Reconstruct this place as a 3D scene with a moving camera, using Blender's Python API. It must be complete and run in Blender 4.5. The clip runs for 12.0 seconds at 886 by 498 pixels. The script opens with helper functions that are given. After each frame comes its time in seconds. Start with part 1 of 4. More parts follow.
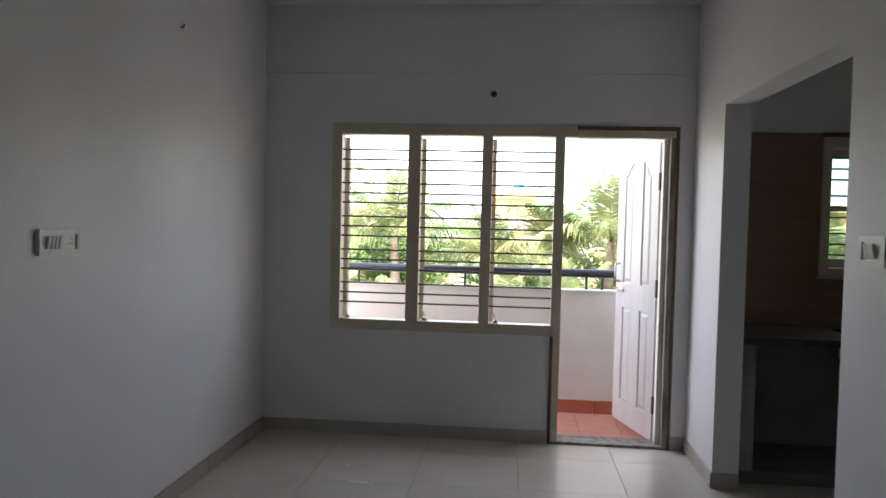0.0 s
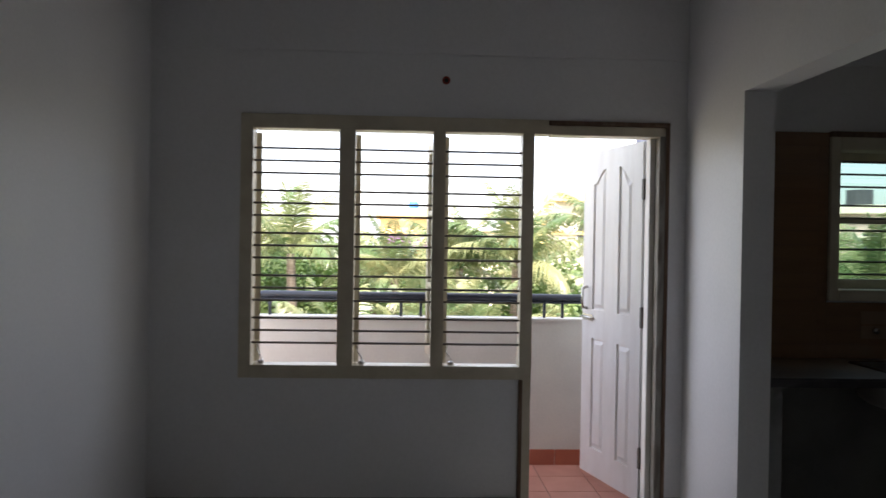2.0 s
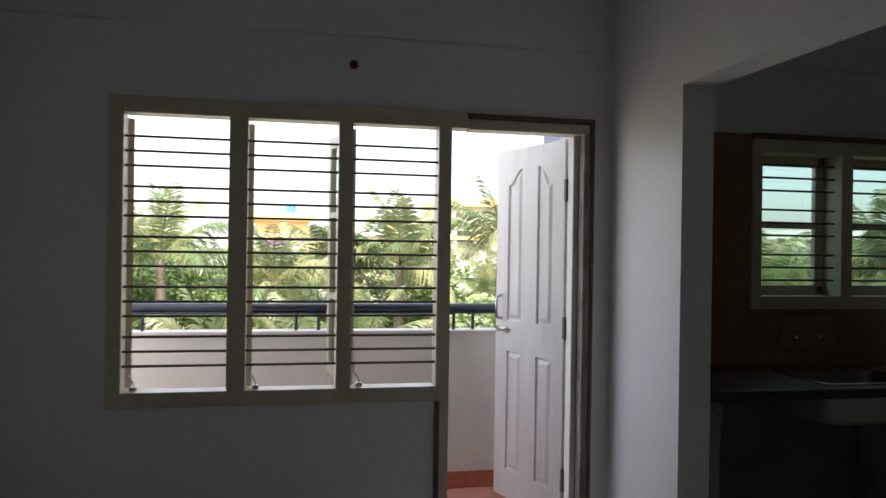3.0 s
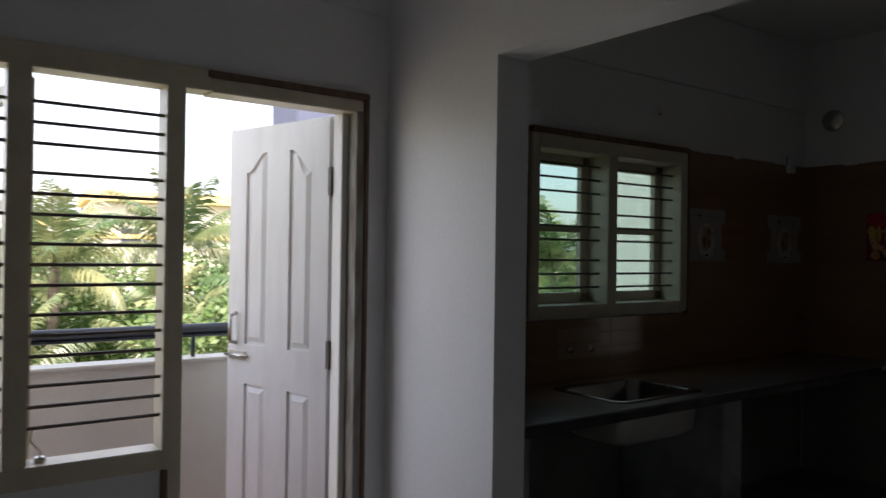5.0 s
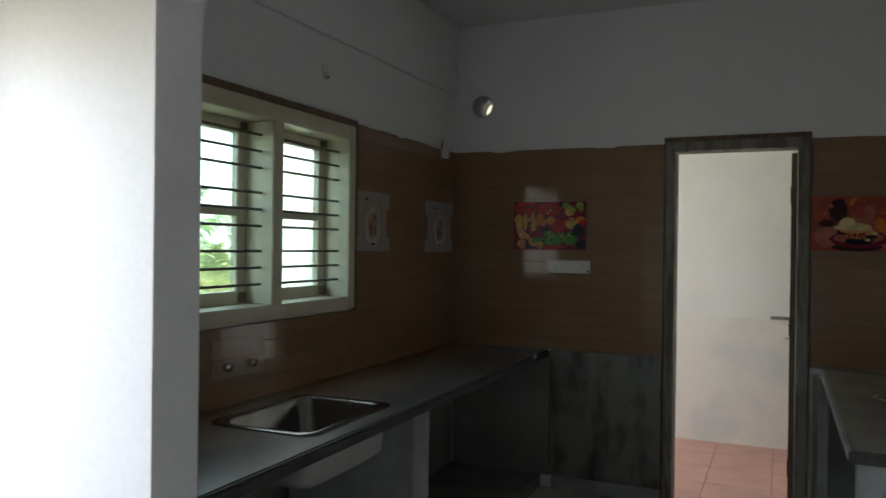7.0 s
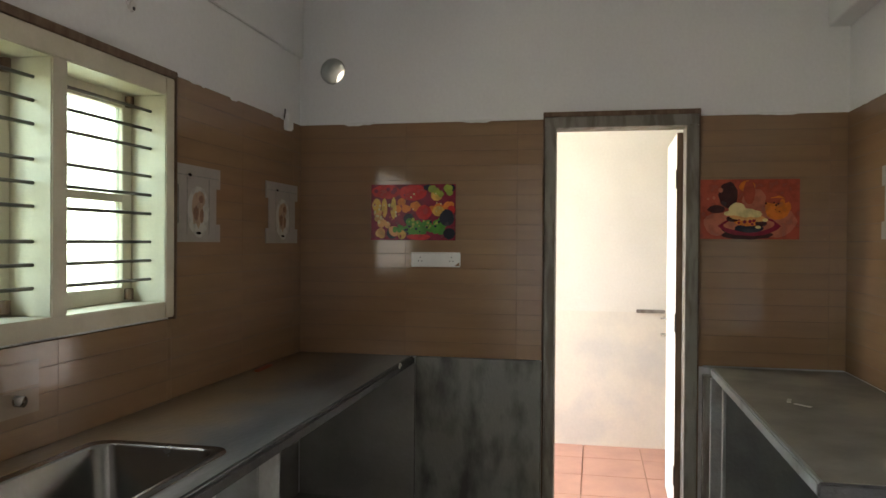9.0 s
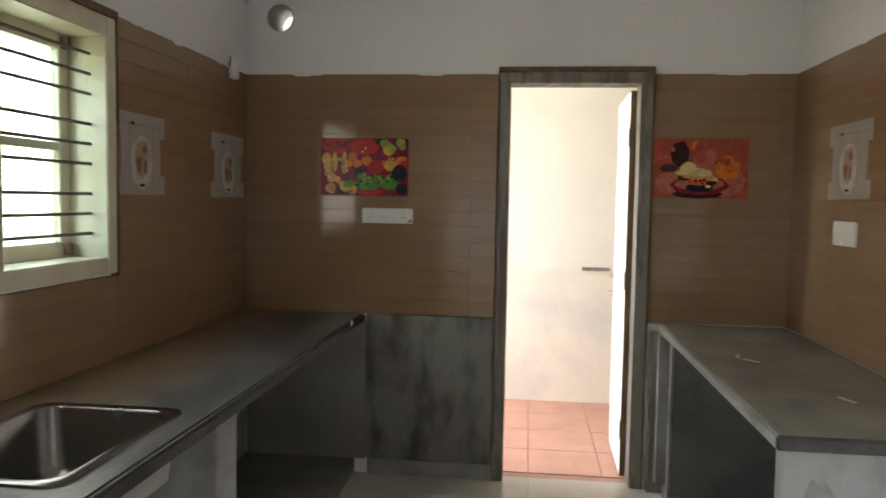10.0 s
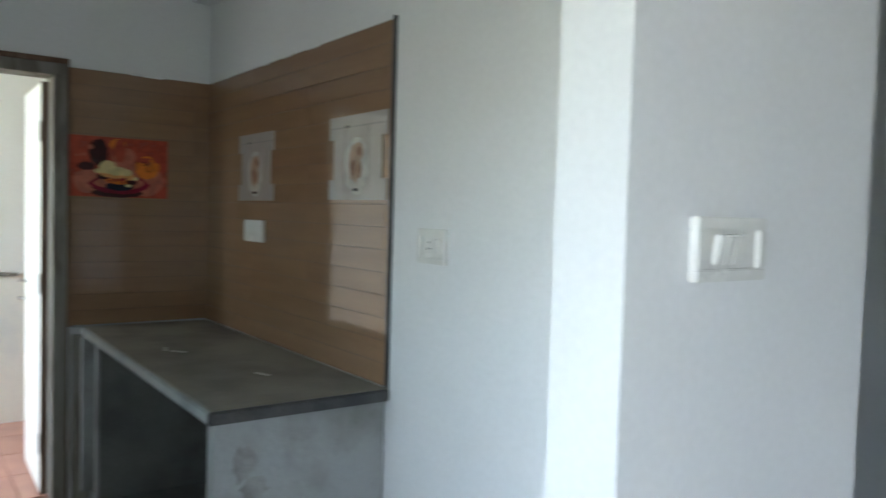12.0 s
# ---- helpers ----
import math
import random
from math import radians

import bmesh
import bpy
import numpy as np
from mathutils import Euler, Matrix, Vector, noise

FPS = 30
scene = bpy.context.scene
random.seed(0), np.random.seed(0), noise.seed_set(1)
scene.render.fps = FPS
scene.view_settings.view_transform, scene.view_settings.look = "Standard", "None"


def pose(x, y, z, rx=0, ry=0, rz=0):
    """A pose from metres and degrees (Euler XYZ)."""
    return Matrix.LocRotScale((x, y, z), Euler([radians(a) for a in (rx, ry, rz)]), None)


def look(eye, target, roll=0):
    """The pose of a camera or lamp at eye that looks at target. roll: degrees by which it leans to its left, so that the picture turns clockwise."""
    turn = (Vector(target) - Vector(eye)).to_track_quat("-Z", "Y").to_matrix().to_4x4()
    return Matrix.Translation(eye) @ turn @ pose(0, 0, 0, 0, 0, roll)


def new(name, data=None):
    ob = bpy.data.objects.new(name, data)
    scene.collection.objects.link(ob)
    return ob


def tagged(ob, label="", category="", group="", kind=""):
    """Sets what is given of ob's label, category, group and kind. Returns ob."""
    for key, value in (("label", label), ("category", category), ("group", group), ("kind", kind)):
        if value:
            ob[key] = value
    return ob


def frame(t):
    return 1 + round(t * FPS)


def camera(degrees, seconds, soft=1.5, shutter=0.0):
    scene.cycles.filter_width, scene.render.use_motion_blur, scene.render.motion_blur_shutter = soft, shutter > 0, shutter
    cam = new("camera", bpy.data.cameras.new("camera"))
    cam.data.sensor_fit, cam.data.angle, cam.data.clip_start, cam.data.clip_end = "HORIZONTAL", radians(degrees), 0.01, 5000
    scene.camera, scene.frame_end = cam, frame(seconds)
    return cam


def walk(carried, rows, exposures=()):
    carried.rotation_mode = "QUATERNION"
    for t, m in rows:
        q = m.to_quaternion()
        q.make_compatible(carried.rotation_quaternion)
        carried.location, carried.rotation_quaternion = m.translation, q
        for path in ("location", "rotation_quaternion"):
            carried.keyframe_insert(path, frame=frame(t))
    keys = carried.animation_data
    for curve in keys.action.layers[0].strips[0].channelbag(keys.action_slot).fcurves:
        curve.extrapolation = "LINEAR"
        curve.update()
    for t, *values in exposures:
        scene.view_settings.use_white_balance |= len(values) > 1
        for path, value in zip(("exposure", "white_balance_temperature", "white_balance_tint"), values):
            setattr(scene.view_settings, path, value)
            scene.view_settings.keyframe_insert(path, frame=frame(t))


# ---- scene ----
cam = camera(60.6, 12.0, shutter=0.4)
METRES, EYE, TILT, LEAN, TURN = 4.6, 1.48, 0.0, 0.0, 5.5
ROWS = [
    (0.0, 0.0, 0.0, 0.0, 0.05, -2.02, -1.42),
    (0.5, -0.0222, 0.0553, 0.0003, -1.41, -1.67, -1.13),
    (1.0, -0.0258, 0.1131, 0.0003, -2.7, -1.29, -0.86),
    (1.5, -0.0311, 0.1673, -0.0006, -4.02, -0.87, -0.54),
    (2.0, -0.0592, 0.2311, -0.0026, -8.18, -0.45, -0.94),
    (2.5, -0.0753, 0.2825, -0.0031, -14.18, 0.06, -0.83),
    (2.7, -0.0757, 0.3028, -0.003, -15.38, 0.06, -0.83),
    (4.3, -0.0805, 0.467, 0.0015, -32.8, 0.65, -1.05),
    (4.5, -0.0791, 0.4864, 0.002, -35.65, 0.7, -1.05),
    (5.0, -0.0658, 0.5373, 0.0032, -41.8, 0.35, -0.8),
    (5.5, -0.0537, 0.5806, 0.0019, -48.92, 0.35, -1.55),
    (6.0, -0.0343, 0.6345, 0.0035, -59.52, 0.11, -1.08),
    (6.5, 0.0008, 0.6634, 0.003, -65.79, -0.06, -1.03),
    (7.0, 0.0419, 0.6884, 0.0043, -71.53, -0.21, -0.7),
    (7.5, 0.0805, 0.7181, 0.0019, -77.51, 0.19, -0.79),
    (7.7, 0.0938, 0.7248, 0.0017, -79.8, 0.2, -0.79),
    (9.5, 0.201, 0.762, -0.0018, -85.43, -1.61, -0.46),
    (10.0, 0.199, 0.7738, -0.0025, -89.06, -3.68, -0.99),
    (10.5, 0.1911, 0.8011, -0.0031, -98.9, -3.47, -1.2),
    (11.0, 0.1856, 0.8081, -0.0044, -109.55, -3.28, -1.3),
    (11.5, 0.183, 0.8041, -0.0046, -119.8, -2.97, -1.36),
    (12.0, 0.1777, 0.7934, -0.0039, -131.54, -2.63, -1.62),
]
EXPO = [(0.0, 2.3, 6400, 15), (1.5, 1.85, 6400, 15), (2.5, 1.5, 6400, 15), (5.0, 1.25, 6400, 15), (5.6, 1.35, 6300, 11), (6.5, 2.65, 6200, 8), (7.5, 3.82, 6550, 11),
        (9.5, 4.82, 7250, 15), (10.5, 4.85, 6900, 13), (11.2, 4.9, 6250, 8), (12.0, 4.34, 5850, 5)]
walk(cam, [(t, pose(0, 0, EYE, TILT, LEAN, TURN) @ pose(METRES * x, METRES * y, METRES * z, 90 + pitch, roll, yaw)) for t, x, y, z, yaw, pitch, roll in ROWS], EXPO)

# ---------------------------------------------------------------- world, sun
SUN_EL, SUN_AZ = 58, 200          # elevation, compass bearing of the sun (0 = +y, clockwise)
world = bpy.data.worlds.new("sky")
scene.world = world
world.use_nodes = True
wn = world.node_tree
sky = wn.nodes.new("ShaderNodeTexSky")
sky.sky_type = "NISHITA"
sky.sun_disc = False
sky.sun_elevation, sky.sun_rotation = radians(SUN_EL), radians(SUN_AZ)
sky.air_density, sky.dust_density = 1.0, 3.0
haze = wn.nodes.new("ShaderNodeVectorMath")      # even white haze over the whole sky
haze.operation = "ADD"
haze.inputs[1].default_value = (2.9, 2.85, 2.75)
wn.links.new(sky.outputs[0], haze.inputs[0])
wn.links.new(haze.outputs[0], wn.nodes["Background"].inputs[0])
wn.nodes["Background"].inputs[1].default_value = 0.15
sun = new("sun", bpy.data.lights.new("sun", "SUN"))
sun.data.energy, sun.data.angle, sun.data.color = 5.0, radians(0.6), (1.0, 0.95, 0.87)
sun.matrix_world = look((0, 0, 30), (-math.sin(radians(SUN_AZ)) * math.cos(radians(SUN_EL)),
                                     -math.cos(radians(SUN_AZ)) * math.cos(radians(SUN_EL)), 30 - math.sin(radians(SUN_EL))))


def sky_lamp(name, at, target, w, h, watts, colour):
    """An area lamp in an opening, standing in for the sky's light."""
    lamp = new(name, bpy.data.lights.new(name, "AREA"))
    lamp.data.shape, lamp.data.size, lamp.data.size_y = "RECTANGLE", w, h
    lamp.data.energy, lamp.data.color = watts, colour
    lamp.matrix_world = look(at, target)
    return lamp


sky_lamp("window_daylight", (-0.5, 5.275, 1.43), (-0.5, 0, 1.43), 1.45, 1.25, 0.9, (1.0, 0.97, 0.95))
sky_lamp("balcony_door_daylight", (0.64, 5.275, 1.05), (0.64, 0, 1.05), 0.62, 1.9, 0.7, (1.0, 0.97, 0.95))
sky_lamp("kitchen_window_daylight", (2.56, 5.105, 1.63), (2.56, 0, 1.63), 1.0, 0.72, 0.22, (1.0, 0.98, 0.95))
sky_lamp("utility_daylight", (5.42, 6.78, 1.95), (5.42, 0, 1.2), 1.4, 1.8, 1.9, (1.0, 0.96, 0.88))

# ---------------------------------------------------------------- materials


def mat(name, col, rough=0.6, col2=None, scale=6.0, fine=60.0, amount=0.5, bump=0.1, metal=0.0, spec=0.5,
        stretch=(1, 1, 1), per_piece=0.0, lo=0.4, hi=0.65, coat=0.0, bump_scale=None, detail=5):
    """Two-scale noise between col and col2, grain, bump, and a shift from piece to piece."""
    m = bpy.data.materials.new(name)
    m.use_nodes = True
    nt = m.node_tree
    b = nt.nodes["Principled BSDF"]
    N, L = nt.nodes.new, nt.links.new
    col2 = col2 or tuple(c * 0.82 for c in col)
    tc = N("ShaderNodeTexCoord")
    mp = N("ShaderNodeMapping")
    mp.inputs["Scale"].default_value = stretch
    if per_piece:     # every piece takes its own stretch of the pattern
        ob_i, sh = N("ShaderNodeObjectInfo"), N("ShaderNodeVectorMath")
        sh.operation = "MULTIPLY_ADD"
        sh.inputs[1].default_value = (31, 17, 23)
        L(ob_i.outputs["Random"], sh.inputs[0])
        L(tc.outputs["Object"], sh.inputs[2])
        L(sh.outputs[0], mp.inputs[0])
    else:
        L(tc.outputs["Object"], mp.inputs[0])
    n1, n2 = N("ShaderNodeTexNoise"), N("ShaderNodeTexNoise")
    n1.inputs["Scale"].default_value, n1.inputs["Detail"].default_value = scale, detail
    n2.inputs["Scale"].default_value, n2.inputs["Detail"].default_value = fine, 3
    L(mp.outputs[0], n1.inputs[0])
    L(mp.outputs[0], n2.inputs[0])
    ramp = N("ShaderNodeMapRange")
    ramp.inputs[1].default_value, ramp.inputs[2].default_value = lo, hi
    ramp.inputs[4].default_value = amount
    L(n1.outputs["Fac"], ramp.inputs[0])
    mx = N("ShaderNodeMix")
    mx.data_type = "RGBA"
    mx.inputs[6].default_value, mx.inputs[7].default_value = (*col, 1), (*col2, 1)
    L(ramp.outputs[0], mx.inputs[0])
    hsv = N("ShaderNodeHueSaturation")
    L(mx.outputs[2], hsv.inputs["Color"])
    add = N("ShaderNodeMath")
    add.operation = "MULTIPLY_ADD"
    add.inputs[1].default_value, add.inputs[2].default_value = 0.12, 0.94
    L(n2.outputs["Fac"], add.inputs[0])
    out = add.outputs[0]
    if per_piece:
        oi = N("ShaderNodeObjectInfo")
        pm = N("ShaderNodeMath")
        pm.operation = "MULTIPLY_ADD"
        pm.inputs[1].default_value = per_piece
        L(oi.outputs["Random"], pm.inputs[0])
        L(out, pm.inputs[2])
        out = pm.outputs[0]
    L(out, hsv.inputs["Value"])
    L(hsv.outputs[0], b.inputs["Base Color"])
    rr = N("ShaderNodeMapRange")
    rr.inputs[3].default_value, rr.inputs[4].default_value = max(rough - min(0.08, rough * 0.3), 0.02), min(rough + min(0.1, rough * 0.35), 1)
    L(n1.outputs["Fac"], rr.inputs[0])
    L(rr.outputs[0], b.inputs["Roughness"])
    b.inputs["Metallic"].default_value = metal
    b.inputs["Specular IOR Level"].default_value = spec
    b.inputs["Coat Weight"].default_value = coat
    if bump:
        bp = N("ShaderNodeBump")
        bp.inputs["Strength"].default_value, bp.inputs["Distance"].default_value = bump, 0.01
        L((n1 if bump_scale == "large" else n2).outputs["Fac"], bp.inputs["Height"])
        L(bp.outputs[0], b.inputs["Normal"])
    return m


def glass(name, tint, rough=0.0):
    """Window glass: mostly clear with a gloss."""
    m = bpy.data.materials.new(name)
    m.use_nodes = True
    nt = m.node_tree
    N, L = nt.nodes.new, nt.links.new
    tr, gl, mx = N("ShaderNodeBsdfTransparent"), N("ShaderNodeBsdfGlossy"), N("ShaderNodeMixShader")
    tr.inputs[0].default_value = (*tint, 1)
    gl.inputs["Roughness"].default_value = rough + 0.02
    mx.inputs[0].default_value = 0.07
    L(tr.outputs[0], mx.inputs[1])
    L(gl.outputs[0], mx.inputs[2])
    L(mx.outputs[0], nt.nodes["Material Output"].inputs[0])
    return m


M = {
    "wall": mat("wall_paint", (0.80, 0.80, 0.805), 0.5, (0.73, 0.73, 0.735), 1.3, 60, 0.6, 0.010),
    "ceil": mat("ceiling_paint", (0.74, 0.74, 0.74), 0.8, (0.68, 0.68, 0.67), 1.2, 80, 0.5, 0.05),
    "floor": mat("vitrified_tile", (0.54, 0.51, 0.45), 0.24, (0.48, 0.45, 0.39), 2.5, 40, 0.7, 0.01, per_piece=0.05),
    "grout": mat("grout", (0.24, 0.22, 0.19), 0.9, bump=0.2),
    "skirt": mat("skirting_tile", (0.42, 0.39, 0.33), 0.3, (0.36, 0.33, 0.28), 5, 60, 0.5, 0.02, per_piece=0.05),
    "cream": mat("cream_gloss_paint", (0.62, 0.56, 0.43), 0.38, (0.52, 0.46, 0.34), 9, 90, 0.6, 0.08),
    "bare": mat("bare_wood_edge", (0.13, 0.075, 0.045), 0.75, (0.22, 0.15, 0.10), 7, 70, 0.8, 0.3, stretch=(4, 4, 0.6)),
    "worn": mat("worn_grey_wood", (0.25, 0.235, 0.205), 0.7, (0.15, 0.125, 0.10), 5, 60, 0.9, 0.3, stretch=(4, 4, 0.8), lo=0.45, hi=0.6),
    "door": mat("white_door_paint", (0.82, 0.80, 0.78), 0.35, (0.72, 0.69, 0.66), 4, 90, 0.6, 0.05, stretch=(3, 3, 0.6)),
    # black iron lifted to grey-brown; flare from the windows is put into the colour
    "bar": mat("flare_lifted_iron", (0.085, 0.072, 0.062), 0.5, (0.14, 0.105, 0.08), 14, 120, 0.5, 0.2),
    "rail": mat("blue_black_paint", (0.016, 0.020, 0.032), 0.35, (0.035, 0.042, 0.055), 8, 100, 0.5, 0.1),
    "steel": mat("stainless_steel", (0.22, 0.22, 0.22), 0.24, (0.15, 0.148, 0.142), 6, 80, 0.6, 0.03, metal=1.0),
    "chrome": mat("dull_chrome", (0.6, 0.58, 0.54), 0.25, (0.4, 0.37, 0.33), 20, 90, 0.5, 0.05, metal=1.0),
    "tile": mat("brown_glazed_tile", (0.275, 0.166, 0.092), 0.09, (0.235, 0.142, 0.080), 3, 50, 0.7, 0.012, stretch=(0.5, 6, 1), per_piece=0.02, coat=0.15),
    "tgrout": mat("tile_joint", (0.17, 0.105, 0.062), 0.7, bump=0.1),
    "print": mat("white_printed_tile", (0.39, 0.355, 0.32), 0.10, (0.33, 0.295, 0.26), 6, 60, 0.6, 0.01),
    "stone": mat("dusty_black_slab", (0.052, 0.057, 0.063), 0.34, (0.15, 0.15, 0.148), 2.6, 38, 0.95, 0.12, lo=0.40, hi=0.66, detail=10, stretch=(0.7, 1.6, 1)),
    "dust": mat("dust_covered_slab", (0.27, 0.25, 0.21), 0.6, (0.14, 0.135, 0.125), 2.4, 45, 0.9, 0.12, lo=0.45, hi=0.68, detail=10),
    "edge": mat("dark_slab_edge", (0.028, 0.028, 0.032), 0.6, (0.10, 0.095, 0.09), 8, 70, 0.6, 0.25),
    "kadappa": mat("stained_black_stone", (0.21, 0.21, 0.19), 0.6, (0.035, 0.032, 0.028), 4.0, 40, 0.75, 0.2, stretch=(1.4, 2.0, 0.9), lo=0.46, hi=0.66, detail=14),
    "plaster": mat("grey_cement_plaster", (0.34, 0.35, 0.35), 0.8, (0.20, 0.20, 0.19), 3.6, 50, 0.9, 0.3, lo=0.46, hi=0.66, detail=10),
    # tile brown made paler, to paint a reflection on the glaze
    "patch": mat("reflection_tint", (0.32, 0.22, 0.145), 0.14, (0.30, 0.21, 0.14), 4, 60, 0.6, 0.01),
    "ugrout": mat("red_grout", (0.38, 0.22, 0.165), 0.9, bump=0.2),
    "fgrout": mat("pale_grout", (0.44, 0.41, 0.36), 0.6, bump=0.1),
    "peel": mat("peeled_plaster", (0.31, 0.31, 0.30), 0.9, (0.20, 0.20, 0.19), 14, 60, 0.9, 0.4),
    "dull": mat("dull_steel", (0.62, 0.61, 0.59), 0.55, (0.5, 0.49, 0.47), 6, 60, 0.7, 0.05, metal=0.5),
    # a darker grey than the plaster, for faces below the counters
    "under": mat("under_counter_grey", (0.19, 0.19, 0.18), 0.85, (0.12, 0.12, 0.115), 3.5, 50, 0.9, 0.2),
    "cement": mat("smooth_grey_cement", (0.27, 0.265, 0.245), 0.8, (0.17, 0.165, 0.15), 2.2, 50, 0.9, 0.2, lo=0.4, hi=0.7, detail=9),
    "plastic": mat("white_plastic", (0.78, 0.77, 0.74), 0.25, bump=0.01),
    "dark": mat("dark_slot", (0.02, 0.02, 0.02), 0.6, bump=0),
    "red": mat("red_plastic", (0.28, 0.03, 0.02), 0.5, bump=0.02),
    "terra_s": mat("red_skirting_tile", (0.42, 0.13, 0.075), 0.4, (0.34, 0.11, 0.07), 4, 60, 0.7, 0.05, per_piece=0.1),
    "terra": mat("red_floor_tile", (0.50, 0.23, 0.17), 0.45, (0.42, 0.19, 0.14), 4, 60, 0.7, 0.05, per_piece=0.1),
    "terra_u": mat("pale_red_floor_tile", (0.50, 0.265, 0.20), 0.45, (0.40, 0.22, 0.175), 4, 60, 0.7, 0.05, per_piece=0.1),
    "bal": mat("balcony_paint", (0.70, 0.67, 0.60), 0.7, (0.60, 0.57, 0.51), 3, 60, 0.6, 0.1),
    "util": mat("utility_cream_paint", (0.80, 0.78, 0.72), 0.6, (0.72, 0.70, 0.64), 2, 60, 0.6, 0.08),
    "dado": mat("utility_dado", (0.78, 0.74, 0.65), 0.5, (0.60, 0.60, 0.58), 1.7, 50, 0.6, 0.08, lo=0.5, hi=0.62, detail=8),
    "blue": mat("blue_grey_paint", (0.13, 0.14, 0.20), 0.7, bump=0.1),
    "bark": mat("palm_bark", (0.20, 0.16, 0.12), 0.9, (0.11, 0.085, 0.06), 6, 40, 0.9, 0.5, stretch=(1, 1, 6)),
    "frond": mat("palm_leaf", (0.085, 0.135, 0.05), 0.35, (0.33, 0.32, 0.15), 0.8, 8, 1.0, 0.0, per_piece=0.25),
    "leaf": mat("broad_leaf", (0.075, 0.14, 0.035), 0.5, (0.16, 0.21, 0.06), 1.2, 9, 1.0, 0.0),
    "earth": mat("dry_ground", (0.30, 0.25, 0.17), 0.95, (0.10, 0.13, 0.05), 0.12, 3, 1.0, 0.2),
    "yel": mat("yellow_house_paint", (0.76, 0.55, 0.22), 0.8, bump=0.1, scale=0.4),
    "crm": mat("cream_house_paint", (0.78, 0.71, 0.54), 0.8, bump=0.1, scale=0.4),
    "pur": mat("purple_house_paint", (0.30, 0.14, 0.30), 0.8, bump=0.1, scale=0.4),
    "pink": mat("pale_pink_house_paint", (0.66, 0.50, 0.42), 0.8, bump=0.1, scale=0.4),
    "wht": mat("white_house_paint", (0.74, 0.72, 0.68), 0.8, bump=0.1, scale=0.4),
    "wdark": mat("far_window_dark", (0.06, 0.06, 0.07), 0.3, bump=0),
    "tarp": mat("blue_tarp", (0.06, 0.22, 0.55), 0.5, bump=0.1),
    "gl_teal": glass("tinted_glass", (0.54, 0.63, 0.60), 0.0),
    "gl": glass("clear_glass", (0.86, 0.90, 0.90), 0.0),
}


def translucent(m, share):
    """Let some daylight pass through leaves."""
    nt = m.node_tree
    b, out = nt.nodes["Principled BSDF"], nt.nodes["Material Output"]
    tl, mx = nt.nodes.new("ShaderNodeBsdfTranslucent"), nt.nodes.new("ShaderNodeMixShader")
    nt.links.new(b.inputs["Base Color"].links[0].from_socket, tl.inputs[0])
    mx.inputs[0].default_value = share
    nt.links.new(b.outputs[0], mx.inputs[1])
    nt.links.new(tl.outputs[0], mx.inputs[2])
    nt.links.new(mx.outputs[0], out.inputs[0])


def dusted(m, dust, y0, y1):
    """Brown dust lying on a slab, thick along the wall at y1 and thinning out raggedly towards y0."""
    nt = m.node_tree
    N, L = nt.nodes.new, nt.links.new
    b = nt.nodes["Principled BSDF"]
    tc, sep, n, ad, rng, mx = N("ShaderNodeTexCoord"), N("ShaderNodeSeparateXYZ"), N("ShaderNodeTexNoise"), N("ShaderNodeMath"), N("ShaderNodeMapRange"), N("ShaderNodeMix")
    mx.data_type = "RGBA"
    L(tc.outputs["Object"], sep.inputs[0])
    L(tc.outputs["Object"], n.inputs[0])
    n.inputs["Scale"].default_value, n.inputs["Detail"].default_value = 4.5, 9
    ad.operation = "MULTIPLY_ADD"
    ad.inputs[1].default_value = 0.75
    L(n.outputs["Fac"], ad.inputs[0])
    L(sep.outputs["Y"], ad.inputs[2])
    rng.inputs[1].default_value, rng.inputs[2].default_value, rng.inputs[4].default_value = y0 + 0.37, y1 + 0.37, 0.9
    L(ad.outputs[0], rng.inputs[0])
    L(rng.outputs[0], mx.inputs[0])
    L(b.inputs["Base Color"].links[0].from_socket, mx.inputs[6])
    mx.inputs[7].default_value = (*dust, 1)
    L(mx.outputs[2], b.inputs["Base Color"])


dusted(M["stone"], (0.19, 0.135, 0.08), 4.68, 5.02)
translucent(M["frond"], 0.35)
translucent(M["leaf"], 0.35)

# ---------------------------------------------------------------- mesh helpers


def mesh_of(name, bm, material, smooth=False):
    me = bpy.data.meshes.new(name)
    bm.to_mesh(me)
    bm.free()
    for p in me.polygons:
        p.use_smooth = smooth
    for mm in material if isinstance(material, (list, tuple)) else [material]:
        me.materials.append(mm)
    return me


def part(name, bm, material, parent=None, label="", smooth=False):
    """Link a bmesh as one mesh object, under a thing or under a part."""
    ob = new(name, mesh_of(name, bm, material, smooth))
    if parent is not None:
        ob.parent = parent
    if label:
        tagged(ob, label)
    return ob


def thing(name, label, category, at=(0, 0, 0), group="", kind="", rz=0):
    ob = new(name)
    ob.matrix_world = pose(*at, 0, 0, rz)
    return tagged(ob, label, category, group, kind)


def box(x0, x1, y0, y1, z0, z1, bevel=0.0, bm=None):
    bm = bm or bmesh.new()
    r = bmesh.ops.create_cube(bm, size=1)
    bmesh.ops.transform(bm, matrix=Matrix.Translation(((x0 + x1) / 2, (y0 + y1) / 2, (z0 + z1) / 2)) @ Matrix.Diagonal((x1 - x0, y1 - y0, z1 - z0, 1)), verts=r["verts"])
    if bevel:
        vs = set(r["verts"])
        bmesh.ops.bevel(bm, geom=[e for e in bm.edges if e.verts[0] in vs and e.verts[1] in vs], offset=bevel, segments=2, affect="EDGES")
    return bm


